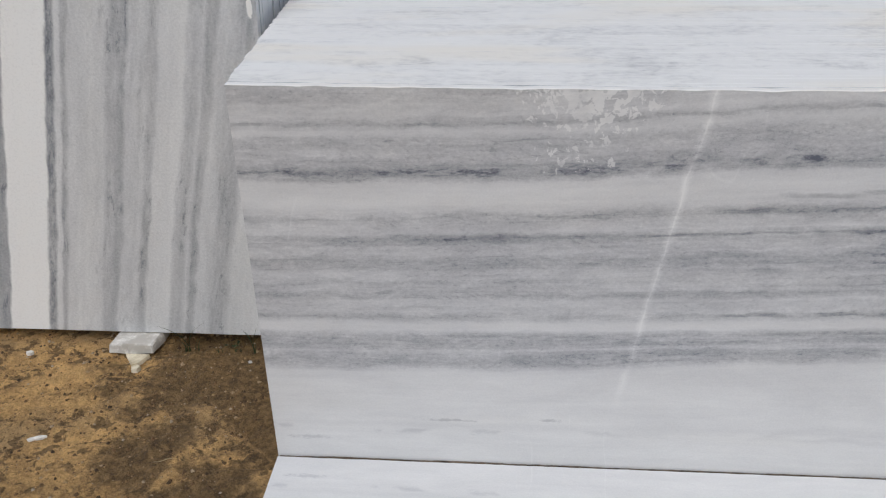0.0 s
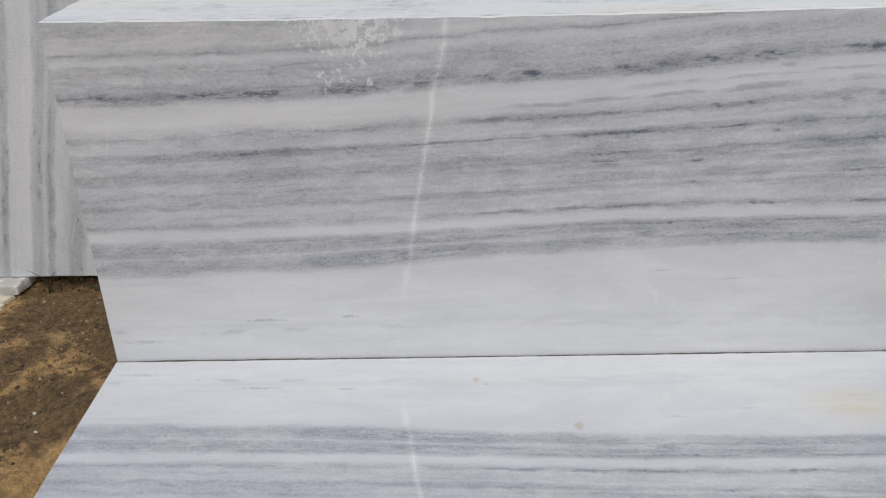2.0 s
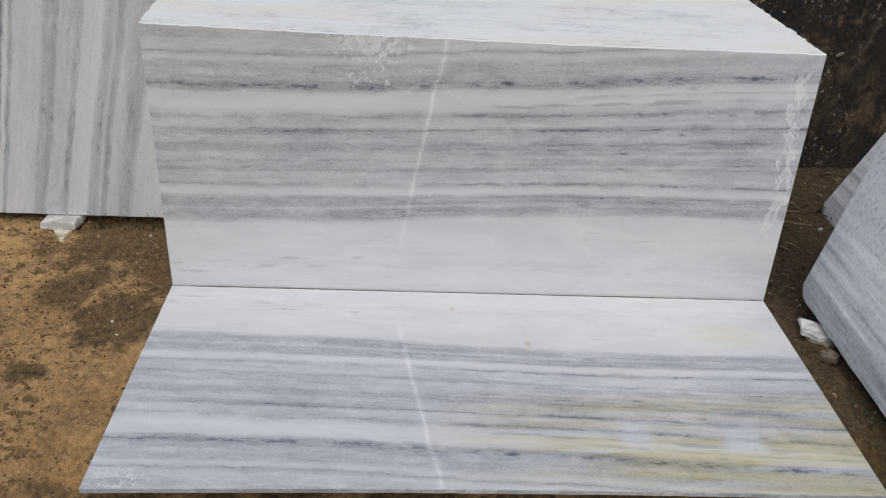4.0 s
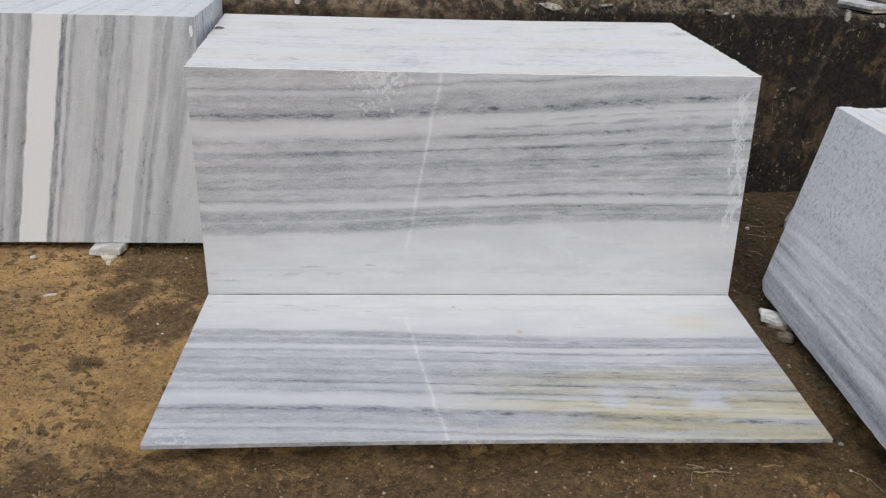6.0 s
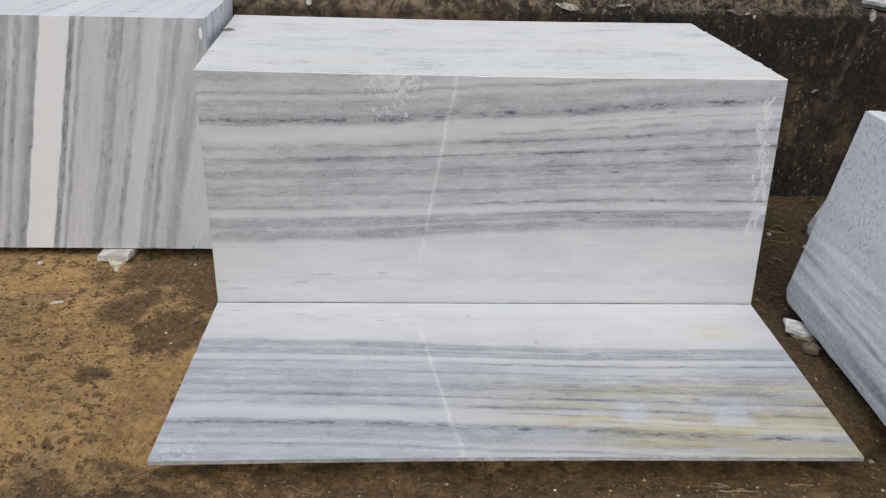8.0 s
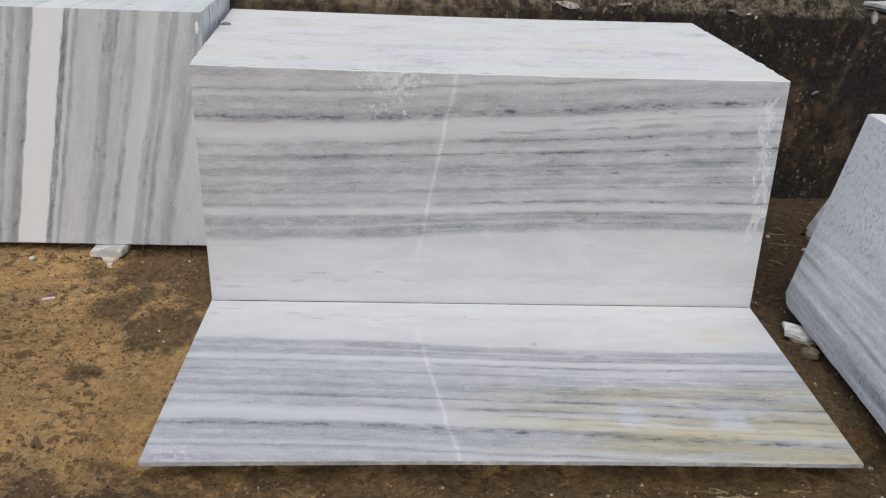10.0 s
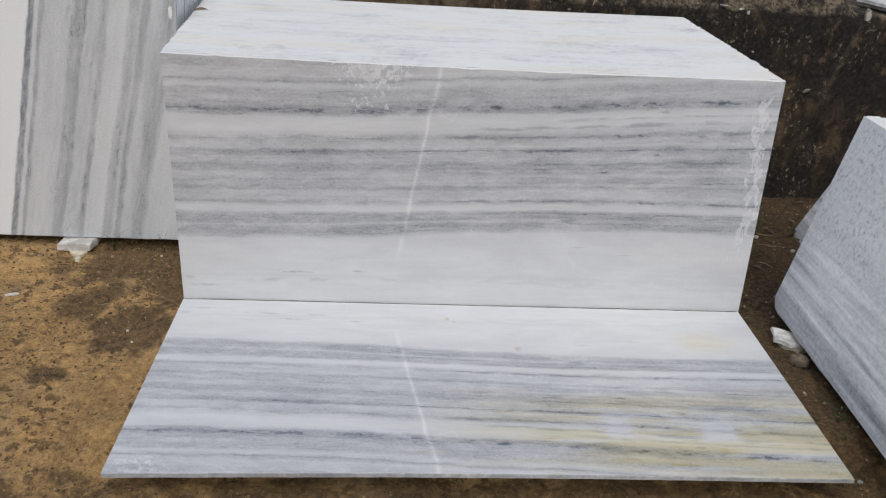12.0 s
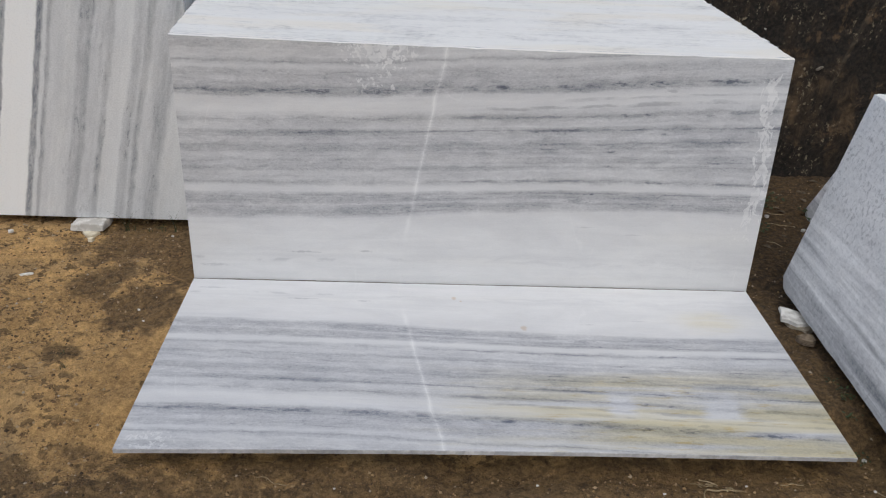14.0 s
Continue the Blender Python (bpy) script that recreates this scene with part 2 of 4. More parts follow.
        hole2 = s.mul(s.step(s.math("ABSOLUTE", s.sub(frayed, 1.77)), 0.08, 0.03), s.mul(s.step(v, 0.56, 0.68), s.step(v, 0.75, 0.71)))
        hole = s.math("MAXIMUM", hole1, hole2)
        d2 = s.math("SQRT", s.add(s.math("POWER", s.math("DIVIDE", s.sub(u, 1.89), 0.16), 2.0), s.math("POWER", s.math("DIVIDE", s.sub(v, 0.22), 0.10), 2.0)))
        spot = s.mul(s.step(s.add(d2, s.mul(s.noise(vec, 9.0, 3.0), 0.8)), 1.45, 0.7), s.step(s.noise(vec, 1.0, 3.0, 0.6, (3, 30, 1)), 0.35, 0.65, 0.1, 0.45))
        yellow = s.math("MAXIMUM", s.mul(s.mul(field, belts), s.sub(1.0, s.mul(hole, 0.9))), spot)
        colour = s.mix(s.mul(yellow, 0.95), colour, (0.93, 0.845, 0.58), "MULTIPLY")
        ochre = s.mul(s.mul(s.step(s.noise(vec, 1.0, 4.0, 0.65, (7, 45, 1)), 0.56, 0.7), field), s.sub(1.0, hole))
        colour = s.mix(s.mul(ochre, 0.75), colour, (0.84, 0.70, 0.38), "MULTIPLY")
        colour = s.mix(s.mul(hole, 0.18), colour, (0.80, 0.82, 0.88))
        for su, sv, size in ((0.965, 0.096, 0.009), (1.203, 0.276, 0.012), (0.99, 0.115, 0.005)):
            ds = s.math("SQRT", s.add(s.math("POWER", s.math("DIVIDE", s.sub(u, su), size), 2.0), s.math("POWER", s.math("DIVIDE", s.sub(v, sv), size * 1.2), 2.0)))
            colour = s.mix(s.mul(s.step(s.add(ds, s.noise(vec, 80.0, 2.0)), 1.8, 0.9), 0.5), colour, (0.78, 0.58, 0.38), "MULTIPLY")
        d3 = s.math("SQRT", s.add(s.math("POWER", s.math("DIVIDE", s.sub(u, 0.08), 0.09), 2.0), s.math("POWER", s.math("DIVIDE", s.sub(v, 0.85), 0.045), 2.0)))
        film = s.mul(s.step(d3, 1.1, 0.5), s.step(s.noise(vec, 60.0, 3.0, 0.6, None, 0.6), 0.5, 0.58))
        colour = s.mix(s.mul(film, 0.5), colour, (0.86, 0.86, 0.86))
        rough = s.sub(rough, 0.08)
    return s.done(colour, rough, s.noise(vec, 90.0, 4.0), 0.06, 0.001)


def sawn_edge(name, white=0.80):
    """Rough sawn narrow faces, chalky white with grey drawn-out flecks."""
    s = Surface(name, 0.75)
    pos = s.coords("World")
    fleck = s.mul(s.step(s.noise(pos, 1.0, 4.0, 0.65, (9, 15, 1), 0.7), 0.50, 0.74), s.step(s.noise(pos, 3.4, 3.0), 0.40, 0.62))
    patch = s.noise(pos, 1.0, 5.0, 0.62, (3.5, 7.0, 3.0), 0.3)
    chalk = s.noise(pos, 1.0, 5.0, 0.72, (34, 60, 40), 0.4)
    worn = s.noise(pos, 1.0, 6.0, 0.70, (8, 11, 8), 0.8)
    rnd = s.node("ShaderNodeObjectInfo").outputs["Random"]
    tone = s.add(white, s.add(s.mul(s.sub(patch, 0.5), 0.36), s.mul(s.sub(chalk, 0.5), 0.50)))
    tone = s.add(tone, s.mul(s.sub(rnd, 0.5), 0.07))
    tone = s.add(tone, s.mul(s.sub(worn, 0.5), 0.36))
    tone = s.sub(tone, s.mul(fleck, 0.15))
    drift = s.noise(pos, 1.0, 4.0, 0.6, (1.7, 4.2, 1.0), 0.6)
    tone = s.add(tone, s.mul(s.sub(drift, 0.5), 0.42))
    colour = s.mix(s.step(tone, 0.3, 0.9), (0.27, 0.275, 0.30), (0.91, 0.90, 0.88))
    yellow = s.mul(s.step(s.noise(pos, 1.0, 2.0, 0.5, (1.6, 5, 1)), 0.48, 0.70), 0.55)
    colour = s.mix(yellow, colour, (1.0, 0.95, 0.86), "MULTIPLY")
    return s.done(colour, 0.78, s.noise(pos, 1.0, 5.0, 0.72, (70, 110, 70)), 0.4, 0.002)


UPRIGHT_LEFT = [(-1.10, .50), (-1.075, .40), (-1.058, .42), (-1.049, .60), (-1.036, .62), (-1.028, .46), (-1.012, .44), (-1.0, .62), (-.985, .58), (-.972, .48), (-.958, .38), (-.938, .38), (-.931, .88),
                (-.88, .90), (-.822, .89), (-.814, .38), (-.797, .42), (-.790, .68), (-.780, .66), (-.774, .44), (-.765, .46), (-.756, .62), (-.70, .63)]
UPRIGHT_RIGHT = [(-.70, .63), (-.66, .60), (-.648, .46), (-.612, .44), (-.60, .59), (-.555, .57), (-.545, .48), (-.53, .48), (-.52, .66), (-.46, .70), (-.447, .52), (-.425, .50), (-.412, .62),
                 (-.398, .43), (-.386, .46), (-.375, .62), (-.345, .56), (-.325, .46), (-.295, .44), (-.27, .66), (-.2, .70), (-.1, .68)]


def upright_bands(s, c):
    return s.mix(s.math("GREATER_THAN", c, -0.70), s.ramp(c, UPRIGHT_LEFT, -1.10, -0.70), s.ramp(c, UPRIGHT_RIGHT, -0.70, -0.10))


def upright_marble(name):
    """Marble with upright grey bands and one broad white one."""
    s = Surface(name, 0.42)
    vec = s.coords()
    u, v, w = s.split(vec)
    lean = s.sub(u, s.mul(v, 0.22))
    wave = s.mul(s.sub(s.noise(vec, 1.0, 2.0, 0.5, (4, 2.2, 1)), 0.5), s.step(lean, -0.75, -0.55, 0.014, 0.035))
    fine = s.mul(s.sub(s.noise(vec, 1.0, 4.0, 0.65, (30, 9, 1)), 0.5), 0.018)
    c = s.add(lean, s.add(wave, fine))
    band = upright_bands(s, c)
    dark = s.step(band, 0.8, 0.45)
    flow = s.join(c, v, w)
    streak = s.noise(flow, 1.0, 4.0, 0.6, (48, 2.0, 1), 0.3)
    cloud = s.noise(flow, 1.0, 4.0, 0.55, (13, 3.0, 1), 0.4)
    crystals = s.noise(vec, 150.0, 3.0, 0.7)
    mottle = s.noise(flow, 1.0, 6.0, 0.72, (46, 13, 1), 0.6)
    tone = s.add(s.add(0.03, band), s.mul(s.sub(streak, 0.5), s.add(0.05, s.mul(dark, 0.24))))
    tone = s.add(tone, s.mul(s.sub(cloud, 0.5), s.mul(dark, 0.36)))
    tone = s.add(tone, s.mul(s.sub(mottle, 0.5), s.add(0.05, s.mul(dark, 0.32))))
    tone = s.add(tone, s.mul(s.sub(crystals, 0.5), 0.34))
    blot = s.mul(s.step(s.noise(flow, 1.0, 5.0, 0.7, (60, 16, 1), 0.3), 0.52, 0.66), s.step(s.noise(flow, 1.0, 2.0, 0.5, (16, 4, 1)), 0.48, 0.62))
    tone = s.sub(tone, s.mul(blot, s.mul(dark, 0.24)))
    edgeline = s.step(s.math("ABSOLUTE", s.add(c, 0.806)), 0.012, 0.004)
    tone = s.sub(tone, s.mul(s.mul(edgeline, s.step(s.noise(flow, 1.0, 4.0, 0.65, (60, 20, 1)), 0.42, 0.56)), 0.14))
    colour = s.mix(s.line(tone, 0.14, 0.93), (0.12, 0.137, 0.172), (0.88, 0.895, 0.91))
    warm = s.step(s.noise(flow, 1.0, 2.0, 0.5, (9, 1.0, 1)), 0.45, 0.68)
    colour = s.mix(s.mul(warm, 0.25), colour, (1.0, 0.985, 0.955), "MULTIPLY")
    bruise = s.math("SQRT", s.add(s.math("POWER", s.math("DIVIDE", s.add(u, 0.099), 0.008), 2.0), s.math("POWER", s.math("DIVIDE", s.sub(v, 0.925), 0.024), 2.0)))
    colour = s.mix(s.step(s.add(bruise, s.noise(vec, 90.0, 2.0)), 1.6, 1.3), colour, (0.86, 0.86, 0.85))
    return s.done(colour, s.add(0.35, s.mul(s.noise(vec, 7.0, 3.0), 0.2)), s.noise(vec, 120.0, 3.0), 0.08, 0.001)


def upright_edge(name):
    """Chalky sawn edge that keeps the upright bands, paler."""
    s = Surface(name, 0.75)
    vec = s.coords()
    pos = s.coords("World")
    u, v, w = s.split(vec)
    c = s.add(s.sub(u, s.mul(v, 0.22)), s.mul(s.sub(s.noise(pos, 1.0, 3.0, 0.6, (9, 2, 2)), 0.5), 0.07))
    tone = s.add(s.add(0.60, s.mul(upright_bands(s, c), 0.34)), s.mul(s.sub(s.noise(pos, 1.0, 4.0, 0.7, (45, 90, 45)), 0.5), 0.2))
    colour = s.mix(s.step(tone, 0.3, 0.9), (0.3, 0.31, 0.34), (0.89, 0.89, 0.89))
    return s.done(colour, 0.75, s.noise(pos, 1.0, 4.0, 0.7, (90, 200, 60)), 0.45, 0.002)


FOOT_BANDS = [(0, .54), (.045, .44), (.085, .52), (.105, .78), (.128, .70), (.145, .52), (.158, .72), (.20, .78), (.213, .56), (.228, .76), (.262, .66), (.30, .76), (.40, .72), (.46, .80), (.60, .80), (.79, .86)]


def speckled_marble(name):
    """Blue-grey crystalline marble, flecked, with streaks near its foot."""
    s = Surface(name, 0.5)
    vec = s.coords()
    u, v, w = s.split(vec)
    fleck = s.noise(vec, 1.0, 6.0, 0.76, (42, 62, 30), 0.5)
    blot = s.noise(vec, 1.0, 4.0, 0.6, (8, 10, 8), 0.4)
    streak = s.noise(vec, 1.0, 6.0, 0.66, (1.5, 27, 1), 0.3)
    wavy = s.add(v, s.add(s.mul(s.sub(blot, 0.5), 0.025), s.mul(s.sub(s.noise(vec, 1.0, 4.0, 0.6, (5, 30, 5)), 0.5), 0.03)))
    band = s.ramp(wavy, FOOT_BANDS, 0.0, 0.79)
    foot = s.step(wavy, 0.46, 0.22)
    pit = s.step(s.noise(vec, 1.0, 4.0, 0.65, (80, 130, 60)), 0.52, 0.64)
    mark = s.mul(s.step(s.noise(vec, 1.0, 5.0, 0.70, (66, 48, 20), 0.5), 0.52, 0.60), s.step(s.noise(vec, 1.0, 3.0, 0.55, (5, 8, 6)), 0.34, 0.56, 0.4, 1.0))
    tone = s.add(s.add(band, 0.06), s.mul(s.sub(fleck, 0.5), 0.62))
    tone = s.add(tone, s.mul(s.sub(blot, 0.5), 0.14))
    tone = s.add(tone, s.mul(s.mul(s.sub(streak, 0.52), foot), 1.5))
    tone = s.sub(tone, s.mul(pit, 0.09))
    tone = s.sub(tone, s.mul(s.mul(mark, s.sub(1.0, s.mul(foot, 0.6))), 0.30))
    colour = s.mix(s.line(tone, 0.05, 0.95), (0.15, 0.165, 0.20), (0.90, 0.91, 0.94))
    return s.done(colour, 0.5, s.noise(vec, 140.0, 4.0, 0.7), 0.25, 0.0015)


def soil_mat():
    s = Surface("packed_sandy_soil", 0.95)
    pos = s.coords("World")
    x, y, z = s.split(pos)
    big = s.noise(pos, 2.1, 4.0, 0.6)
    mid = s.noise(pos, 11.0, 5.0, 0.65, None, 0.6)
    small = s.noise(pos, 85.0, 5.0, 0.75, None, 0.2)
    grit = s.noise(pos, 230.0, 3.0, 0.7)
    clod = s.noise(pos, 34.0, 6.0, 0.78, None, 0.25)
    tone = s.add(s.mul(big, 0.26), s.add(s.mul(clod, 0.30), s.add(s.mul(small, 0.27), s.mul(grit, 0.17))))
    colour = s.mix(s.step(tone, 0.38, 0.62), (0.262, 0.155, 0.060), (0.755, 0.478, 0.198))
    colour = s.mix(s.mul(s.step(s.noise(pos, 3.2, 4.0, 0.6), 0.5, 0.66), 0.40), colour, (0.27, 0.205, 0.125))
    # trodden-in dark clods in loose groups, and dark crumbs
    group = s.step(s.noise(pos, 3.6, 4.0, 0.62), 0.40, 0.52)
    lumps = s.mul(s.step(s.noise(pos, 1.0, 6.0, 0.66, (21, 27, 20), 0.4), 0.525, 0.56), group)
    colour = s.mix(s.mul(lumps, 0.82), colour, s.mix(s.step(small, 0.4, 0.6), (0.058, 0.035, 0.016), (0.19, 0.118, 0.053)))
    crumbs = s.mul(s.step(s.noise(pos, 1.0, 5.0, 0.72, (60, 78, 50), 0.35), 0.54, 0.61), s.step(s.noise(pos, 5.5, 5.0, 0.68), 0.47, 0.60))
    colour = s.mix(s.mul(crumbs, 0.7), colour, (0.06, 0.04, 0.02))
    colour = s.mix(s.mul(s.step(grit, 0.60, 0.72), 0.30), colour, (0.50, 0.37, 0.21))
    # damp soil beside the slabs and along the wall, with shade painted in
    wet_and_shade = 0.0
    # ellipses at the laid slab's front and speckled stack's foot also darken for shadow
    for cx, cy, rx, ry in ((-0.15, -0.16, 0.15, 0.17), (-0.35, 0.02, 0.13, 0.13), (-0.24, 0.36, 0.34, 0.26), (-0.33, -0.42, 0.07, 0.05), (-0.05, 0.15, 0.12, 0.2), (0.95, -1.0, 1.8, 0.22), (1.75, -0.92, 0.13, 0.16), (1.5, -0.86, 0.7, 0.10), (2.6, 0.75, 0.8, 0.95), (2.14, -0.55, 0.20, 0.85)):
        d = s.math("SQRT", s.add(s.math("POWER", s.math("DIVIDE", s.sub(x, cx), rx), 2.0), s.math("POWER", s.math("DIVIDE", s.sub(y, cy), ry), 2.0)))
        wet_and_shade = s.math("MAXIMUM", wet_and_shade, s.step(s.add(d, s.mul(s.sub(s.noise(pos, 9.0, 6.0, 0.66), 0.5), 2.4)), 1.15, 0.65))
    # dark litter soil between stacks and wall, the slot's shade coloured in with it
    humus_and_shade = s.mul(s.step(s.add(x, s.mul(s.sub(mid, 0.5), 0.5)), 1.95, 2.25), s.step(s.add(y, s.mul(s.sub(mid, 0.5), 0.7)), -1.10, -0.35))
    colour = s.mix(s.mul(humus_and_shade, 0.96), colour, s.mix(s.step(clod, 0.42, 0.6), (0.014, 0.009, 0.005), (0.070, 0.043, 0.022)))
    colour = s.mix(s.mul(wet_and_shade, 0.80), colour, s.mix(s.step(s.add(s.mul(clod, 0.55), s.mul(small, 0.45)), 0.42, 0.60), (0.047, 0.028, 0.011), (0.165, 0.101, 0.042)))
    rough = s.sub(0.95, s.mul(wet_and_shade, 0.12))
    bump = s.add(s.mul(small, 0.5), s.add(s.mul(grit, 0.3), s.add(mid, clod)))
    return s.done(colour, rough, bump, 1.0, 0.012)


def wall_mat():
    s = Surface("stained_old_plaster", 0.95)
    pos = s.coords("World")
    x, y, z = s.split(pos)
    big = s.noise(pos, 1.0, 4.0, 0.6, (2.4, 1, 2.0))
    mid = s.noise(pos, 12.0, 5.0, 0.68, None, 0.5)
    small = s.noise(pos, 55.0, 4.0, 0.7)
    drip = s.noise(pos, 1.0, 4.0, 0.6, (9, 1, 1.1), 0.4)
    brown = s.mix(s.step(mid, 0.38, 0.64), (0.026, 0.017, 0.009), (0.115, 0.075, 0.041))
    black = s.mix(s.step(small, 0.35, 0.7), (0.006, 0.005, 0.004), (0.034, 0.025, 0.017))
    low = s.mul(s.step(s.add(z, s.mul(s.sub(big, 0.5), 0.5)), 0.75, 0.45), -0.10)
    # black at the wall's foot: rising damp and the shadow there, painted together
    foot_damp_shade = s.mul(s.step(s.add(z, s.mul(s.sub(mid, 0.5), 0.3)), 0.32, 0.10), 0.16)
    algae_and_shade = s.step(s.add(s.add(s.add(s.add(foot_damp_shade, s.mul(drip, 0.5)), s.mul(big, 0.5)), low), s.mul(s.step(x, 0.6, 2.2), 0.09)), 0.44, 0.57)
    brown = s.mix(s.step(x, 1.7, 0.7), brown, s.mix(s.step(mid, 0.36, 0.62), (0.045, 0.031, 0.020), (0.20, 0.145, 0.09)))
    colour = s.mix(s.mul(algae_and_shade, s.step(x, 0.5, 1.8, 0.55, 1.0)), brown, black)
    rust = s.mul(s.step(s.noise(pos, 1.0, 5.0, 0.68, (16, 8, 11), 0.15), 0.53, 0.65), s.step(s.noise(pos, 2.4, 2.0), 0.44, 0.6))
    colour = s.mix(s.mul(rust, 0.6), colour, (0.17, 0.105, 0.055))
    pale = s.mul(s.step(s.noise(pos, 1.0, 5.0, 0.72, (46, 10, 36), 0.15), 0.57, 0.64), s.step(s.noise(pos, 4.0, 3.0), 0.46, 0.60))
    colour = s.mix(s.mul(pale, 0.7), colour, (0.33, 0.27, 0.18))
    slant = s.math("ABSOLUTE", s.sub(x, s.add(2.80, s.mul(z, 0.29))))
    ridge = s.mul(s.step(s.add(slant, s.mul(s.sub(mid, 0.5), 0.02)), 0.020, 0.006), s.step(z, 0.42, 0.55))
    colour = s.mix(s.mul(s.mul(ridge, s.step(mid, 0.40, 0.60)), 0.45), colour, (0.115, 0.088, 0.060))
    crest = s.mul(s.step(s.add(z, s.mul(s.sub(mid, 0.5), 0.06)), 0.955, 0.99), s.step(small, 0.3, 0.6))
    colour = s.mix(s.mul(s.mul(crest, s.step(mid, 0.42, 0.60)), 0.75), colour, (0.27, 0.215, 0.145))
    return s.done(colour, 0.95, s.add(mid, s.mul(small, 0.4)), 0.8, 0.02)


def plain_mat(name, lo, hi, scale, rough=0.8, stretch=None, bump=0.3):
    s = Surface(name, rough)
    vec = s.coords("World")
    n = s.noise(vec, scale, 4.0, 0.65, stretch)
    rnd = s.node("ShaderNodeObjectInfo").outputs["Random"]
    colour = s.mix(s.step(s.add(n, s.mul(s.sub(rnd, 0.5), 0.15)), 0.35, 0.68), lo, hi)
    return s.done(colour, rough, s.noise(vec, scale * 4, 4.0), bump, 0.002)


def gravel_mat():
    s = Surface("mixed_grit", 0.9)
    r = s.node("ShaderNodeNewGeometry").outputs["Random Per Island"]
    n = s.node("ShaderNodeValToRGB")
    cols = ((0.0, (0.05, 0.032, 0.018)), (0.4, (0.17, 0.10, 0.048)), (0.7, (0.34, 0.22, 0.10)), (0.93, (0.38, 0.28, 0.17)), (1.0, (0.44, 0.38, 0.30)))
    for i, (at, c) in enumerate(cols):
        e = n.color_ramp.elements[i] if i < 2 else n.color_ramp.elements.new(1.0)
        e.position, e.color = at, (*c, 1)
    s.put(n.inputs[0], r)
    return s.done(n.outputs[0], 0.9, s.noise(s.coords("World"), 200.0, 3.0), 0.4, 0.002)


FACE = banded_marble("banded_marble")
FACE_FRONT = banded_marble("banded_marble_splashed", dust=True)
FACE_LAID = banded_marble("banded_marble_stained", stains=True)
EDGE = sawn_edge("sawn_marble_edge", 0.84)
EDGE_LAID = sawn_edge("sawn_mottled_edge", 0.54)
EDGE_RIGHT = sawn_edge("sawn_marble_edge_bright", 0.90)
UPRIGHT_FACE = upright_marble("upright_banded_marble")
UPRIGHT_EDGE = upright_edge("upright_sawn_edge")
SPECKLED = speckled_marble("speckled_marble")
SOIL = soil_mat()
WALL = wall_mat()
OFFCUT = plain_mat("chalky_offcut", (0.50, 0.48, 0.45), (0.85, 0.84, 0.81), 24.0)
OFFCUT_BROWN = plain_mat("earthy_broken_stone", (0.06, 0.042, 0.026), (0.24, 0.185, 0.13), 40.0, 0.9, (1, 1, 4), 0.6)
OFFCUT_CREAM = plain_mat("cream_chip", (0.50, 0.43, 0.30), (0.78, 0.72, 0.58), 26.0)
OFFCUT_DIRTY = plain_mat("dusty_offcut", (0.33, 0.28, 0.21), (0.66, 0.61, 0.53), 22.0)
PALE_STONE = plain_mat("pale_bedded_stone", (0.16, 0.13, 0.10), (0.62, 0.59, 0.52), 30.0)
LEAF = plain_mat("dry_leaf", (0.16, 0.07, 0.02), (0.36, 0.17, 0.05), 60.0)
STRAW = plain_mat("dry_straw", (0.20, 0.14, 0.07), (0.46, 0.37, 0.22), 40.0)
WEED = plain_mat("green_weed", (0.020, 0.034, 0.012), (0.050, 0.078, 0.026), 50.0, 0.6)
STALK = plain_mat("pale_stalk", (0.06, 0.08, 0.03), (0.14, 0.17, 0.07), 50.0, 0.6)
LITTER = plain_mat("leaf_litter", (0.06, 0.045, 0.03), (0.22, 0.17, 0.11), 30.0)
GRIT = gravel_mat()
DIRT = plain_mat("packed_dirt", (0.035, 0.026, 0.019), (0.15, 0.115, 0.085), 60.0, 0.95)


# ---- mesh helpers ----
def mesh_object(name, verts, faces, mats, index=None, smooth=False):
    me = bpy.data.meshes.new(name)
    me.from_pydata([tuple(v) for v in verts], [], faces)
    for m in mats:
        me.materials.append(m)
    if index is not None:
        me.polygons.foreach_set("material_index", index)
    if smooth:
        me.polygons.foreach_set("use_smooth", [True] * len(me.polygons))
    me.update()
    return new(name, me)


def thing(ob, label, category, group=""):
    return tagged(ob, label, category, group, "thing")


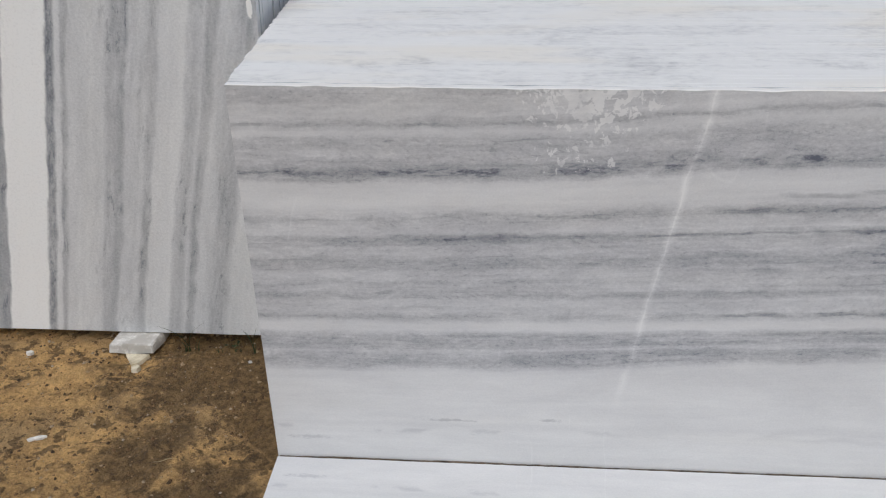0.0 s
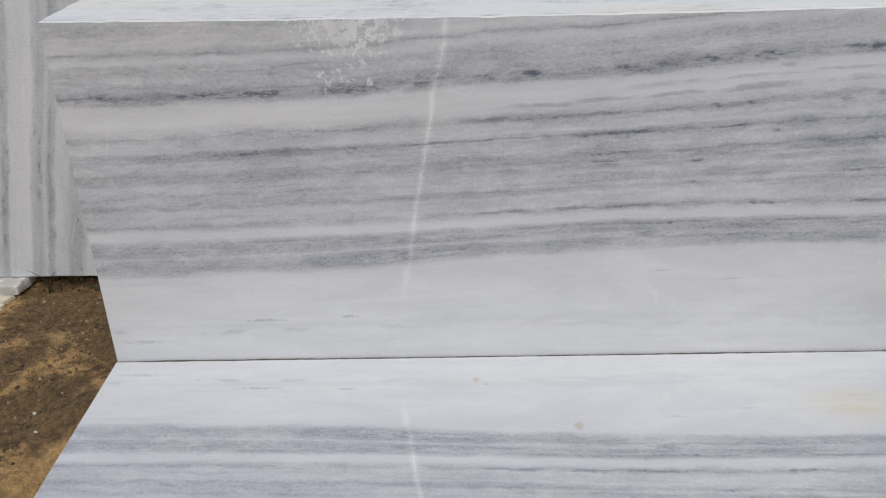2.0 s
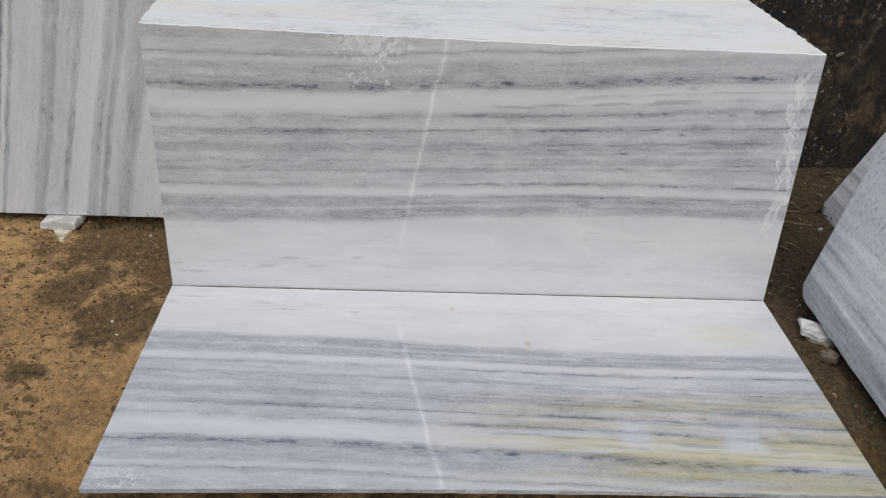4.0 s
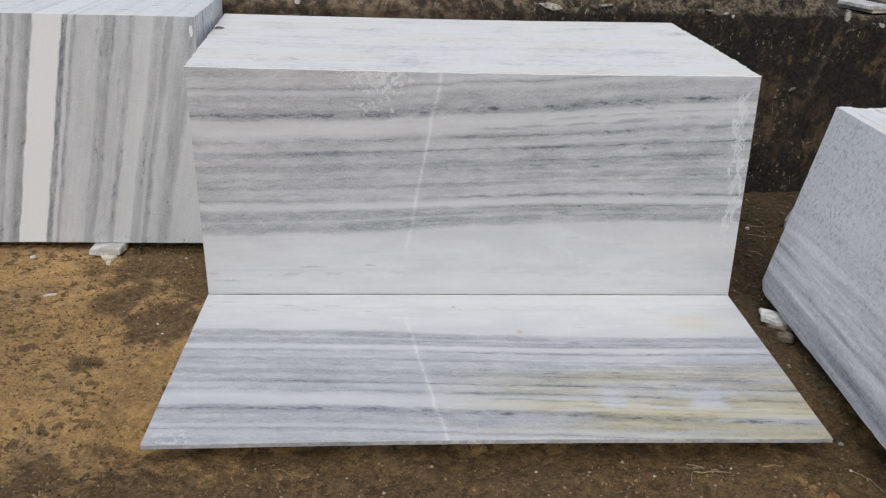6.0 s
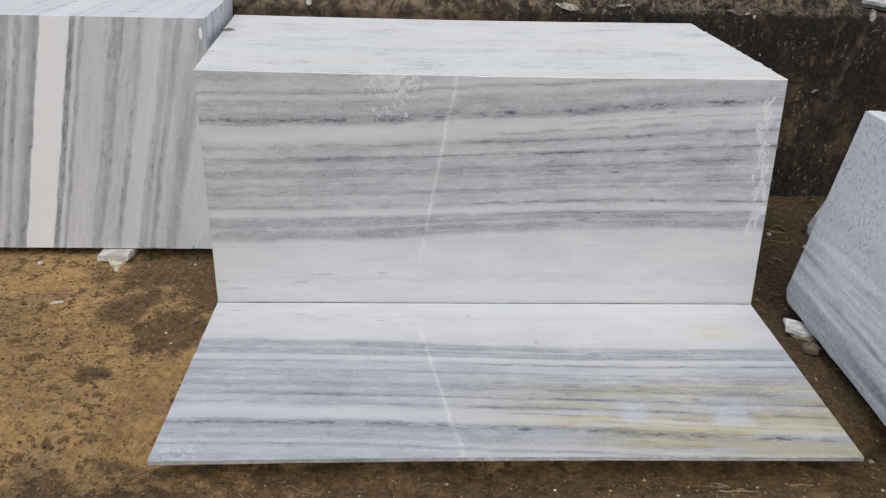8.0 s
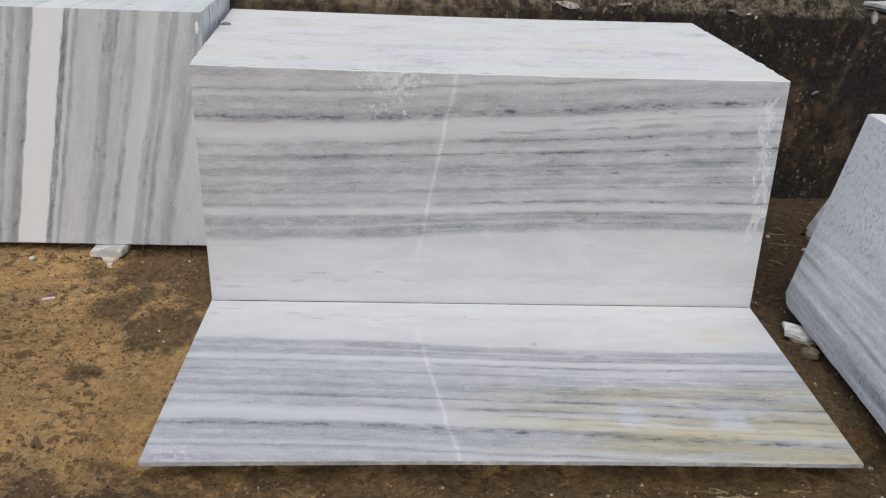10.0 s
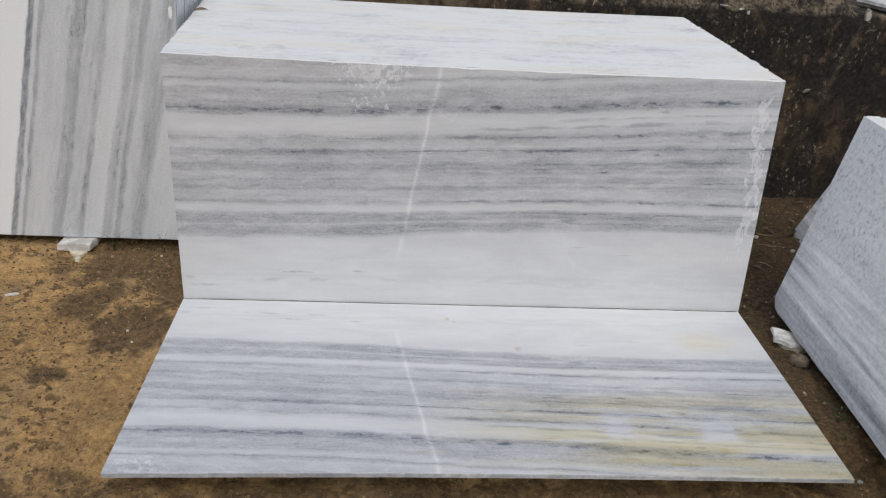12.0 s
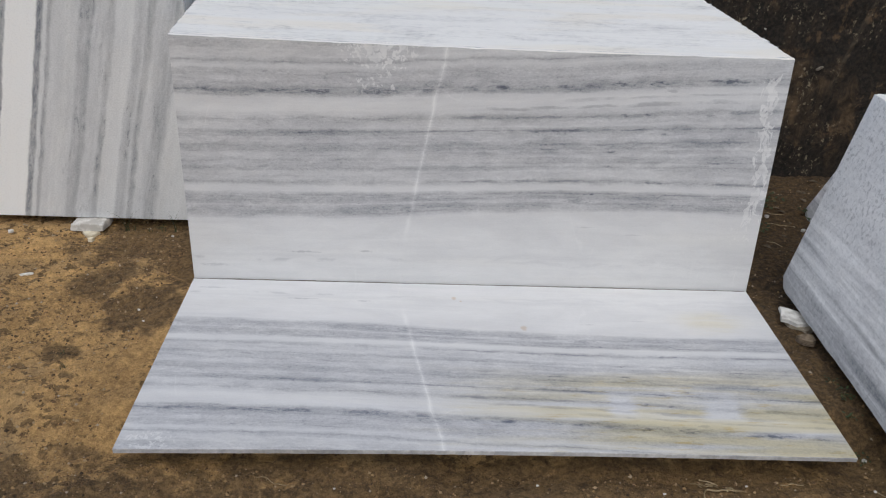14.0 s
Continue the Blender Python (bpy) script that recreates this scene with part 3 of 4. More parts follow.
def slab_mesh(name, left, right, height, thick, back, mats, rng, segments=44, chip=0.0008, bevel=(0.0006, 0.0014), ends=0.0, foot=0.0, corner=0.0, shear=0.0, sag=0.0):
    """A sawn slab: x along, y up its face, z = 0 on its shown face and back (+1 or -1) the side where its thickness lies.
    left and right: (at the foot, at the head). Its arrises are nicked; mats: face, edge."""
    rows = []
    for i in range(segments + 1):
        f = i / segments
        b = bevel[0] + (bevel[1] - bevel[0]) * f
        b *= rng.uniform(0.5, 1.5)
        nick = rng.uniform(0, chip) + (rng.uniform(0, chip * 2.5) if rng.random() < 0.07 else 0)
        low = rng.uniform(-chip, chip)
        y0, y1 = foot + low, height - nick - sag * math.sin(math.pi * f)
        if corner and i == 0:
            y0 += corner
        elif corner and i == 1:
            y0 += corner * 0.18
        t = thick
        rise = t * shear
        ring = [(y0 + b, 0), (y1 - b, 0), (y1, b), (y1 + rise, t - b), (y1 + rise - b, t), (y0 + b, t), (y0, t - b), (y0, b)]
        rows.append(ring)
    verts, faces, index = [], [], []
    jag0, jag1 = rng.uniform(-ends, ends), rng.uniform(-ends, ends)
    for i, ring in enumerate(rows):
        f = i / segments
        for y, z in ring:
            h = y / height
            l, r = left[0] + (left[1] - left[0]) * h, right[0] + (right[1] - right[0]) * h
            e = 0.0
            if i in (0, segments):
                e = (jag0 * 0.3 if i == 0 else jag1) + math.sin(y * 23 + jag0 * 900) * ends * 0.25
            verts.append((l + (r - l) * f + e, y, z * back))
    n = 8
    for i in range(segments):
        for k in range(n):
            a, b2 = i * n + k, i * n + (k + 1) % n
            q = (a, b2, b2 + n, a + n)
            faces.append(q if back < 0 else q[::-1])
            index.append(0 if k in (0, 4) else 1)
    e0, e1 = tuple(range(n)), tuple(range(segments * n, segments * n + n))
    faces += [e0[::-1], e1] if back < 0 else [e0, e1[::-1]]
    index += [1, 1]
    return mesh_object(name, verts, faces, mats, index)


def slab_pose(origin, along, up):
    along, up = Vector(along).normalized(), Vector(up).normalized()
    m = Matrix((along, up, along.cross(up))).transposed().to_4x4()
    m.translation = origin
    return m


def stone(name, centre, size, mat, rng, sides=7, flat=True, turn=0.0, tip=(0, 0), outline=None):
    """A broken piece with an angular outline, flat on its bed, rougher below than above."""
    bm = bmesh.new()
    n = len(outline) if outline else sides
    lower, upper = [], []
    for i in range(n):
        if outline:
            px, py = outline[i]
        else:
            a = 2 * math.pi * (i + rng.uniform(-0.3, 0.3)) / n
            r = rng.uniform(0.72, 1.05)
            px, py = math.cos(a) * r, math.sin(a) * r
        px, py = px * size[0] / 2, py * size[1] / 2
        upper.append(bm.verts.new((px * rng.uniform(0.93, 0.99), py * rng.uniform(0.93, 0.99), size[2] * rng.uniform(0.93, 1.0))))
        lower.append(bm.verts.new((px * rng.uniform(0.9, 1.05), py * rng.uniform(0.9, 1.05), 0)))
    bm.faces.new(upper)
    bm.faces.new(lower[::-1])
    for i in range(n):
        j = (i + 1) % n
        bm.faces.new((lower[i], lower[j], upper[j], upper[i]))
    bmesh.ops.bevel(bm, geom=bm.edges[:], offset=min(size) * 0.10, segments=1, affect="EDGES")
    bmesh.ops.subdivide_edges(bm, edges=bm.edges[:], cuts=1)
    for v in bm.verts:
        if v.co.z > 0.001:
            v.co += Vector((rng.uniform(-1, 1), rng.uniform(-1, 1), rng.uniform(-0.6, 0.6))) * min(size) * 0.05
    bmesh.ops.recalc_face_normals(bm, faces=bm.faces[:])
    me = bpy.data.meshes.new(name)
    bm.to_mesh(me)
    bm.free()
    me.materials.append(mat)
    ob = new(name, me)
    ob.matrix_world = pose(*centre, tip[0], tip[1], turn)
    return ob


# ---- ground ----
def bump_at(x, y, cx, cy, rx, ry, edge):
    """1 inside a rounded box about (cx, cy), falling to 0 over edge."""
    d = np.hypot(np.maximum(np.abs(x - cx) - rx, 0), np.maximum(np.abs(y - cy) - ry, 0))
    t = np.clip(1 - d / edge, 0, 1)
    return t * t * (3 - 2 * t)


def ground_height(x, y):
    z = np.zeros_like(x)
    z -= 0.070 * bump_at(x, y, 1.0, -1.35, 2.2, 0.53, 0.17)
    z -= 0.026 * bump_at(x, y, 1.55, -0.81, 0.62, 0.055, 0.10)
    z += 0.012 * bump_at(x, y, 1.05, -0.30, 0.9, 0.22, 0.25)
    z += 0.055 * bump_at(x, y, -1.25, 1.05, 1.05, 0.30, 0.14)
    z += 0.060 * bump_at(x, y, 2.90, -0.75, 0.28, 0.80, 0.20)
    return z


SOIL_GRID = []


def build_ground():
    def axis(lo, hi, stepsize, far):
        mid = np.arange(lo, hi, stepsize)
        out = np.geomspace(stepsize * 2, far, 22)
        return np.concatenate([(lo - out)[::-1], mid, hi + out])

    xs, ys = axis(-1.6, 3.7, 0.0125, 90.0), axis(-1.9, 1.36, 0.0125, 90.0)
    gx, gy = np.meshgrid(xs, ys)
    rng = np.random.default_rng(3)
    near = bump_at(gx, gy, 1.0, -0.3, 3.0, 2.0, 1.5)
    z = ground_height(gx, gy)
    for scale, amp in ((0.9, 0.010), (0.28, 0.007), (0.09, 0.005), (0.035, 0.0035)):
        acc = np.zeros_like(z)
        for _ in range(9):
            a, ph = rng.uniform(0, 6.28), rng.uniform(0, 6.28)
            k = 6.28 / scale * rng.uniform(0.6, 1.5)
            acc += np.sin(k * (gx * np.cos(a) + gy * np.sin(a)) + ph + 1.3 * np.sin(k * 0.37 * (gx * np.sin(a) - gy * np.cos(a)) + ph))
        z += acc / 4.2 * amp * near
    z += rng.normal(0, 0.0011, z.shape) * near
    # clear of the undersides
    cap = 0.0235 + (gy) * 0.0262 - 0.002
    under = (gx > -0.02) & (gx < 2.12) & (gy > -0.90) & (gy < 0.0)
    z = np.where(under, np.minimum(z, cap), z)
    back = (gx > -0.3) & (gx < 2.3) & (gy > -0.02) & (gy < 1.33)
    z = np.where(back, np.minimum(z, 0.004), z)
    SOIL_GRID.extend((xs, ys, z))
    nx, ny = len(xs), len(ys)
    verts = np.stack([gx.ravel(), gy.ravel(), z.ravel()], 1)
    i = np.arange(nx * ny).reshape(ny, nx)
    faces = np.stack([i[:-1, :-1].ravel(), i[:-1, 1:].ravel(), i[1:, 1:].ravel(), i[1:, :-1].ravel()], 1)
    me = bpy.data.meshes.new("ground")
    me.vertices.add(len(verts))
    me.vertices.foreach_set("co", verts.ravel())
    me.loops.add(faces.size)
    me.loops.foreach_set("vertex_index", faces.ravel())
    me.polygons.add(len(faces))
    me.polygons.foreach_set("loop_start", np.arange(0, faces.size, 4))
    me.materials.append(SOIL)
    me.update(calc_edges=True)
    me.polygons.foreach_set("use_smooth", np.ones(len(faces), bool))
    ob = new("ground", me)
    return tagged(ob, "bare packed sandy brown soil with damp dark patches and painted shade", "ground", kind="structure")


ground = build_ground()


def soil_heights(x, y):
    """Heights of the finished soil under many places at once."""
    xs, ys, z = SOIL_GRID
    i = np.clip(np.searchsorted(xs, x) - 1, 0, len(xs) - 2)
    j = np.clip(np.searchsorted(ys, y) - 1, 0, len(ys) - 2)
    fx, fy = (x - xs[i]) / (xs[i + 1] - xs[i]), (y - ys[j]) / (ys[j + 1] - ys[j])
    return (z[j, i] * (1 - fx) + z[j, i + 1] * fx) * (1 - fy) + (z[j + 1, i] * (1 - fx) + z[j + 1, i + 1] * fx) * fy


def soil_z(x, y):
    return float(soil_heights(np.array([float(x)]), np.array([float(y)]))[0])


# ---- retaining wall at the back ----
WALL_Y, WALL_TOP = 1.335, 1.0


def build_wall():
    rng = random.Random(5)
    xs = [-3.2 + 0.03 * i for i in range(int(8.6 / 0.03) + 1)]
    prof = [(0.0, -0.06 + 0.035 * i) for i in range(30)] + [(0.02, WALL_TOP), (0.05, WALL_TOP + 0.048), (0.16, WALL_TOP + 0.052), (0.52, WALL_TOP + 0.050), (0.55, 0.5), (0.55, -0.06)]
    verts, faces = [], []
    for x in xs:
        for k, (dy, z) in enumerate(prof):
            p = Vector((x, 0.3, z))
            n1, n2, n3 = noise.noise(p * 2.2), noise.noise(p * 8.0), noise.noise(p * 24.0)
            off = 0.012 * n1 + 0.009 * n2 + 0.006 * n3 if k < 33 else 0
            crest = max(0.0, z - WALL_TOP) if k < 34 else 0.0
            sunk = min(1.0, max(0.0, (x - 2.97) / 0.08))
            zz = z - crest * sunk - (0.026 * sunk if k > 27 and z > 0.9 else 0.0) + (0.010 * noise.noise(p * 5.0) + 0.007 * n3 if 27 < k < 34 else 0)
            lean = 0.03 * (z / WALL_TOP) if k < 33 else 0
            if k < 31 and z > 0.4:
                off -= 0.007 * max(0.0, 1 - abs(x - 2.80 - 0.29 * z) / 0.045)
            verts.append((x, WALL_Y + dy + off + lean - 0.03, zz))
    m = len(prof)
    for i in range(len(xs) - 1):
        for k in range(m - 1):
            a = i * m + k
            faces.append((a, a + m, a + m + 1, a + 1))
    faces += [tuple(range(m)), tuple(range(len(verts) - m, len(verts)))[::-1]]
    ob = mesh_object("wall_north", verts, faces, [WALL])
    bm = bmesh.new()
    bm.from_mesh(ob.data)
    bmesh.ops.recalc_face_normals(bm, faces=bm.faces[:])
    bm.to_mesh(ob.data)
    bm.free()
    return tagged(ob, "old plastered retaining wall blackened by damp, algae and painted shade", "wall", kind="structure")


wall = build_wall()
rng = random.Random(21)
# pale stones bedded in the wall's face: x, z, width, height, turn
for x, z, w, h, turn in ((1.52, 0.99, 0.15, 0.045, -8), (0.24, 0.985, 0.045, 0.035, 20), (1.80, 1.0, 0.10, 0.016, 5), (3.085, 0.972, 0.04, 0.09, 12), (2.865, 0.585, 0.05, 0.018, 30),
                         (2.345, 0.985, 0.045, 0.010, 0), (2.44, 0.972, 0.035, 0.012, 15), (2.475, 0.958, 0.026, 0.020, 60), (3.28, 0.93, 0.05, 0.03, -25),
                         (3.40, 0.90, 0.04, 0.03, 10), (2.54, 0.77, 0.012, 0.012, 0), (0.55, 0.985, 0.04, 0.02, 10)):
    piece = stone("bedded_stone", (0, 0, 0), (w * 0.9, h * 0.85, 0.016), PALE_STONE, rng, 8)
    piece.parent = wall
    piece.matrix_world = Matrix.Translation((x, WALL_Y - 0.012 + 0.03 * z / WALL_TOP - 0.012, z)) @ pose(0, 0, 0, 90, 0, 0) @ pose(0, 0, 0, 0, 0, turn)

# ---- middle stack of slabs, leaning back ----
LEAN = radians(3.3)
THICK, PITCH = 0.0180, 0.01804
UP = (0, math.sin(LEAN), math.cos(LEAN))
rng = random.Random(11)
slab_count = int(1.212 / PITCH)
for i in range(slab_count):
    y = i * PITCH
    f = y / 1.24
    z0 = 0.006
    height = (0.930 - z0) / math.cos(LEAN) + (0 if i == 0 else rng.uniform(-0.0003, 0.0002))
    shift = 0.043 - z0
    left = (-0.0 - 0.10 * f, -0.010 - 0.105 * f)
    right = (2.104 + 0.03 * f, 2.086 + 0.045 * f)
    ob = slab_mesh("marble_slab", left, right, height - shift, THICK, -1, [FACE_FRONT if i == 0 else FACE, EDGE], rng, 60 if i < 3 else 40,
                   0.0012 if i == 0 else 0.00018, (0.0012, 0.002) if i == 0 else (0.0001, 0.0006), 0.0 if i == 0 else 0.006, -shift, 0.0, math.tan(LEAN), 0.006)
    ob.matrix_world = slab_pose((0, y / math.cos(LEAN) - math.tan(LEAN) * 0.0, 0.043), (1, 0, 0), UP)
    label = "grey and white banded marble slab splashed with dried slurry" if i == 0 else "banded marble slab standing edge up in a leaning stack"
    thing(ob, label, "stone slab", "slabs of the leaning stack")

# the facing slab's twin, laid on the soil like an opened book
SLOPE = radians(-1.51)
laid = slab_mesh("laid_marble_slab", (0.0, -0.006), (2.1, 2.095), 0.888, 0.0155, 1, [FACE_LAID, EDGE_LAID], random.Random(4), 110, 0.0005, (0.0008, 0.0012), 0.0, sag=0.010)
laid.matrix_world = slab_pose((0, -0.006, 0.043), (1, 0, 0), (0, -math.cos(SLOPE), math.sin(SLOPE)))
thing(laid, "banded marble slab with yellow stains laid flat on the soil", "stone slab")



def joint_dirt():
    """Brown dirt packed unevenly into the joint between the two facing slabs."""
    rng = random.Random(6)
    verts, faces = [], []
    n = 420
    for i in range(n + 1):
        x = 0.004 + 2.092 * i / n
        r = 0.0019 + 0.0030 * max(0.0, noise.noise(Vector((x * 5.0, 3.1, 0.4)))) + 0.0009 * noise.noise(Vector((x * 60.0, 1.7, 0.2)))
        r = max(0.0005, r)
        for k in range(5):
            a = math.pi * k / 4
            verts.append((x, -0.0028 + r * 0.9 * math.cos(a), 0.0405 + r * math.sin(a) + rng.uniform(-0.0002, 0.0002)))
    for i in range(n):
        for k in range(4):
            a = i * 5 + k
            faces.append((a, a + 1, a + 6, a + 5))
    ob = mesh_object("joint_dirt", verts, faces, [DIRT])
    return tagged(ob, "dark brown dirt packed in the joint between slabs", "dirt", kind="stuff")


joint_dirt()

# ---- stack with upright bands ----
LEAN_L = radians(3.7)
UP_L = (0, math.sin(LEAN_L), math.cos(LEAN_L))
rng = random.Random(12)
for i in range(41):
    gap = 0.012 if i >= 26 else 0.0
    y = i * 0.0186 + gap
    deep = rng.uniform(-0.003, 0.003) - (0.012 if i >= 26 else 0)
    ob = slab_mesh("marble_slab", (-2.25, -2.25), (-0.105 + deep - 0.05 * y, -0.081 + deep - 0.05 * y), 0.983 + (0 if i == 0 else rng.uniform(-0.0005, 0.0005)), THICK, -1, [UPRIGHT_FACE, UPRIGHT_EDGE], rng, 48, 0.0008, (0.0003, 0.0007), 0.002, 0.0, 0.0, math.tan(LEAN_L))
    ob.matrix_world = slab_pose((0, 0.478 + y / math.cos(LEAN_L), 0.044), (1, 0, 0), UP_L)
    thing(ob, "marble slab with upright grey bands, standing in a stack", "stone slab", "slabs of the upright-banded stack")

# ---- stack of speckled slabs, leaning away ----
LEAN_R = radians(10.2)
ALONG_R = Vector((0.046, 0.945, 0)).normalized()
SIDE_R = Vector((ALONG_R.y, -ALONG_R.x, 0))
UP_R = SIDE_R * math.sin(LEAN_R) + Vector((0, 0, math.cos(LEAN_R)))
FAR_R = Vector((2.254, 0.047, 0.049))
rng = random.Random(13)
for i in range(30):
    end = 0.0 if i == 0 else rng.uniform(-0.018, 0.010)
    head = 0.786 + (0 if i == 0 else rng.uniform(-0.002, 0.0015))
    # x runs from the far end towards the near end
    ob = slab_mesh("speckled_slab", (end, end), (1.75, 1.75), head, 0.019, -1, [SPECKLED, EDGE_RIGHT], rng, 52, 0.0022, (0.0006, 0.0010), 0.003, 0.0, 0.036, math.tan(LEAN_R))
    ob.matrix_world = slab_pose(FAR_R + SIDE_R * (i * 0.0196 / math.cos(LEAN_R)), -ALONG_R, UP_R)
    thing(ob, "blue-grey speckled marble slab leaning in a stack", "stone slab", "slabs of the speckled stack")


# one more grey slab leaning on its own behind them, by the wall
LEAN_B = radians(24)
UP_B = SIDE_R * math.sin(LEAN_B) + Vector((0, 0, math.cos(LEAN_B)))
lone = slab_mesh("leaning_slab", (0, 0), (0.66, 0.66), 0.62, 0.019, -1, [SPECKLED, EDGE_RIGHT], random.Random(17), 20, 0.002, (0.001, 0.0015), 0.0, 0.0, 0.03)
lone.matrix_world = slab_pose((2.70, 0.81, 0.006), -ALONG_R, UP_B)
thing(lone, "weathered grey marble slab leaning steeply behind the speckled stack", "stone slab")

# ---- offcuts under and round the stacks ----
rng = random.Random(31)


def offcut(name, x, y, z, size, mat, label, turn=0.0, tip=(0, 0), sides=7, outline=None, category="stone offcut", group=""):
    ob = stone(name, (x, y, z), size, mat, rng, sides, True, turn, tip, outline)
    return thing(ob, label, category, group)


offcut("marble_offcut", -0.545, 0.474, 0.006, (0.148, 0.11, 0.034), OFFCUT, "flat white marble offcut wedged under the upright-banded stack", 2, (0, 0), outline=[(-1, -1), (-0.2, -0.96), (0.82, -1), (0.95, 0.2), (0.95, 1), (-0.8, 1)])
offcut("marble_chip", -0.528, 0.392, -0.004, (0.075, 0.052, 0.016), OFFCUT_CREAM, "pale triangular marble chip on the soil", 0, outline=[(-1, 1), (1, 1), (0.45, -0.8), (0.0, -1)])
offcut("marble_chip", -0.508, 0.356, -0.004, (0.032, 0.030, 0.016), OFFCUT_CREAM, "small white marble chip on the soil", 15, sides=5)
offcut("marble_offcut", 2.240, -0.175, -0.004, (0.085, 0.12, 0.018), OFFCUT_DIRTY, "dusty marble offcut wedged under the speckled stack", 28, sides=6)
offcut("marble_offcut", 2.228, -0.155, 0.013, (0.115, 0.15, 0.015), OFFCUT, "white marble offcut lying on another piece", 30, tip=(4, 3), outline=[(-1, 0.15), (-0.75, 0.35), (-0.35, 0.55), (0.2, 1), (0.9, 0.35), (1, -0.3), (0.75, -0.95), (0.1, -0.7), (-0.55, -0.55), (-0.7, -0.1)])
offcut("broken_stone", 2.222, -0.285, 0.0, (0.075, 0.055, 0.026), OFFCUT_BROWN, "brown layered broken stone half sunk in the soil", -25, tip=(6, -4), sides=8)
for k, (x, y, w, h, turn) in enumerate(((-0.648, 0.066, 0.055, 0.015, 20), (-0.86, 0.42, 0.03, 0.02, 0), (2.20, -0.79, 0.020, 0.016, 10), (2.165, -0.92, 0.012, 0.010, 60), (1.787, -0.905, 0.010, 0.008, 10), (-0.155, -0.17, 0.012, 0.010, 0),
                                        (-0.19, 0.40, 0.016, 0.012, 0), (-0.12, -0.24, 0.012, 0.009, 0), (0.60, -0.94, 0.010, 0.008, 0), (1.175, -0.91, 0.012, 0.009, 30), (1.53, -0.95, 0.012, 0.009, 0),
                                        (-0.95, 0.12, 0.02, 0.014, 50), (2.5, 0.75, 0.03, 0.02, 0), (2.62, 0.62, 0.025, 0.02, 0))):
    offcut("marble_chip", x, y, soil_z(x, y) - 0.002, (w, h, min(w, h) * 0.6), OFFCUT, "small white marble chip on the soil", turn, sides=6, group="scattered marble chips")

# tiles stacked along the wall's head: x, width, count, turn
rng = random.Random(41)
for x, w, count, turn in ((1.99, 0.24, 3, 1.0), (2.24, 0.09, 2, -8), (2.45, 0.30, 3, 0.5), (2.745, 0.27, 3, -0.6), (2.915, 0.05, 2, 9), (3.27, 0.16, 2, 12), (3.48, 0.22, 3, -6), (3.74, 0.26, 3, 6), (1.66, 0.3, 2, -1), (1.25, 0.4, 2, 1), (0.5, 0.5, 2, 0.6)):
    z = WALL_TOP + (0.058 if x < 2.96 else -0.016)
    for k in range(count):
        t = rng.uniform(0.014, 0.020)
        ob = stone("marble_tile", (x + rng.uniform(-0.018, 0.010), WALL_Y + (0.20 if x < 2.96 else 0.15) + rng.uniform(-0.018, 0.010), z), (w, 0.26, t), OFFCUT if k % 2 else OFFCUT_DIRTY, rng, 4, True, turn + rng.uniform(-2, 2),
                   (0, 0), [(-1, -1), (1, -1), (1, 1), (-1, 1)])
        thing(ob, "pale marble tile offcut stacked on the wall", "tile", "tiles on the wall")
        z += t

# ---- grit strewn over the soil ----


def build_grit():
    rng = np.random.default_rng(8)
    base = np.array([(1, 0, 0), (-1, 0, 0), (0, 1, 0), (0, -1, 0), (0, 0, 1), (0, 0, -0.6)], float)
    tri = np.array([(0, 2, 4), (2, 1, 4), (1, 3, 4), (3, 0, 4), (2, 0, 5), (1, 2, 5), (3, 1, 5), (0, 3, 5)])
    n = 64000
    x, y = rng.uniform(-1.5, 3.2, n), rng.uniform(-1.6, 1.25, n)
    keep = ~((x > -0.10) & (x < 2.14) & (y > -0.86)) & ~((x < 0.0) & (y > 0.62)) & ~((x > 2.3) & (y < 0.08)) & ~((x > 2.05) & (y > -0.9) & (rng.random(n) < 0.75))
    x, y = x[keep], y[keep]
    size = 0.0012 + 0.0060 * rng.random(len(x)) ** 5.0
    z = soil_heights(x, y) + size * 0.2
    verts = base[None] * size[:, None, None] * rng.uniform(0.6, 1.3, (len(x), 6, 1))
    a = rng.uniform(0, 6.28, len(x))
    c, s_ = np.cos(a)[:, None], np.sin(a)[:, None]
    vx, vy = verts[:, :, 0] * c - verts[:, :, 1] * s_, verts[:, :, 0] * s_ + verts[:, :, 1] * c
    verts = np.stack([vx + x[:, None], vy + y[:, None], verts[:, :, 2] + z[:, None]], 2).reshape(-1, 3)
    faces = (tri[None] + 6 * np.arange(len(x))[:, None, None]).reshape(-1, 3)
    ob = mesh_object("grit", verts.tolist(), faces.tolist(), [GRIT])
    return tagged(ob, "fine grit and crumbs strewn over brown soil", "gravel", kind="stuff")


build_grit()


# ---- plants, twigs and leaves ----
def part(name, verts, faces, mat, parent, label=""):
    ob = mesh_object(name, verts, faces, [mat])
    ob.parent = parent
    return tagged(ob, label)


def rooted(name, x, y, z):
    ob = new(name)
    ob.empty_display_size = 0.02
    ob.matrix_world = pose(x, y, z)
    return ob


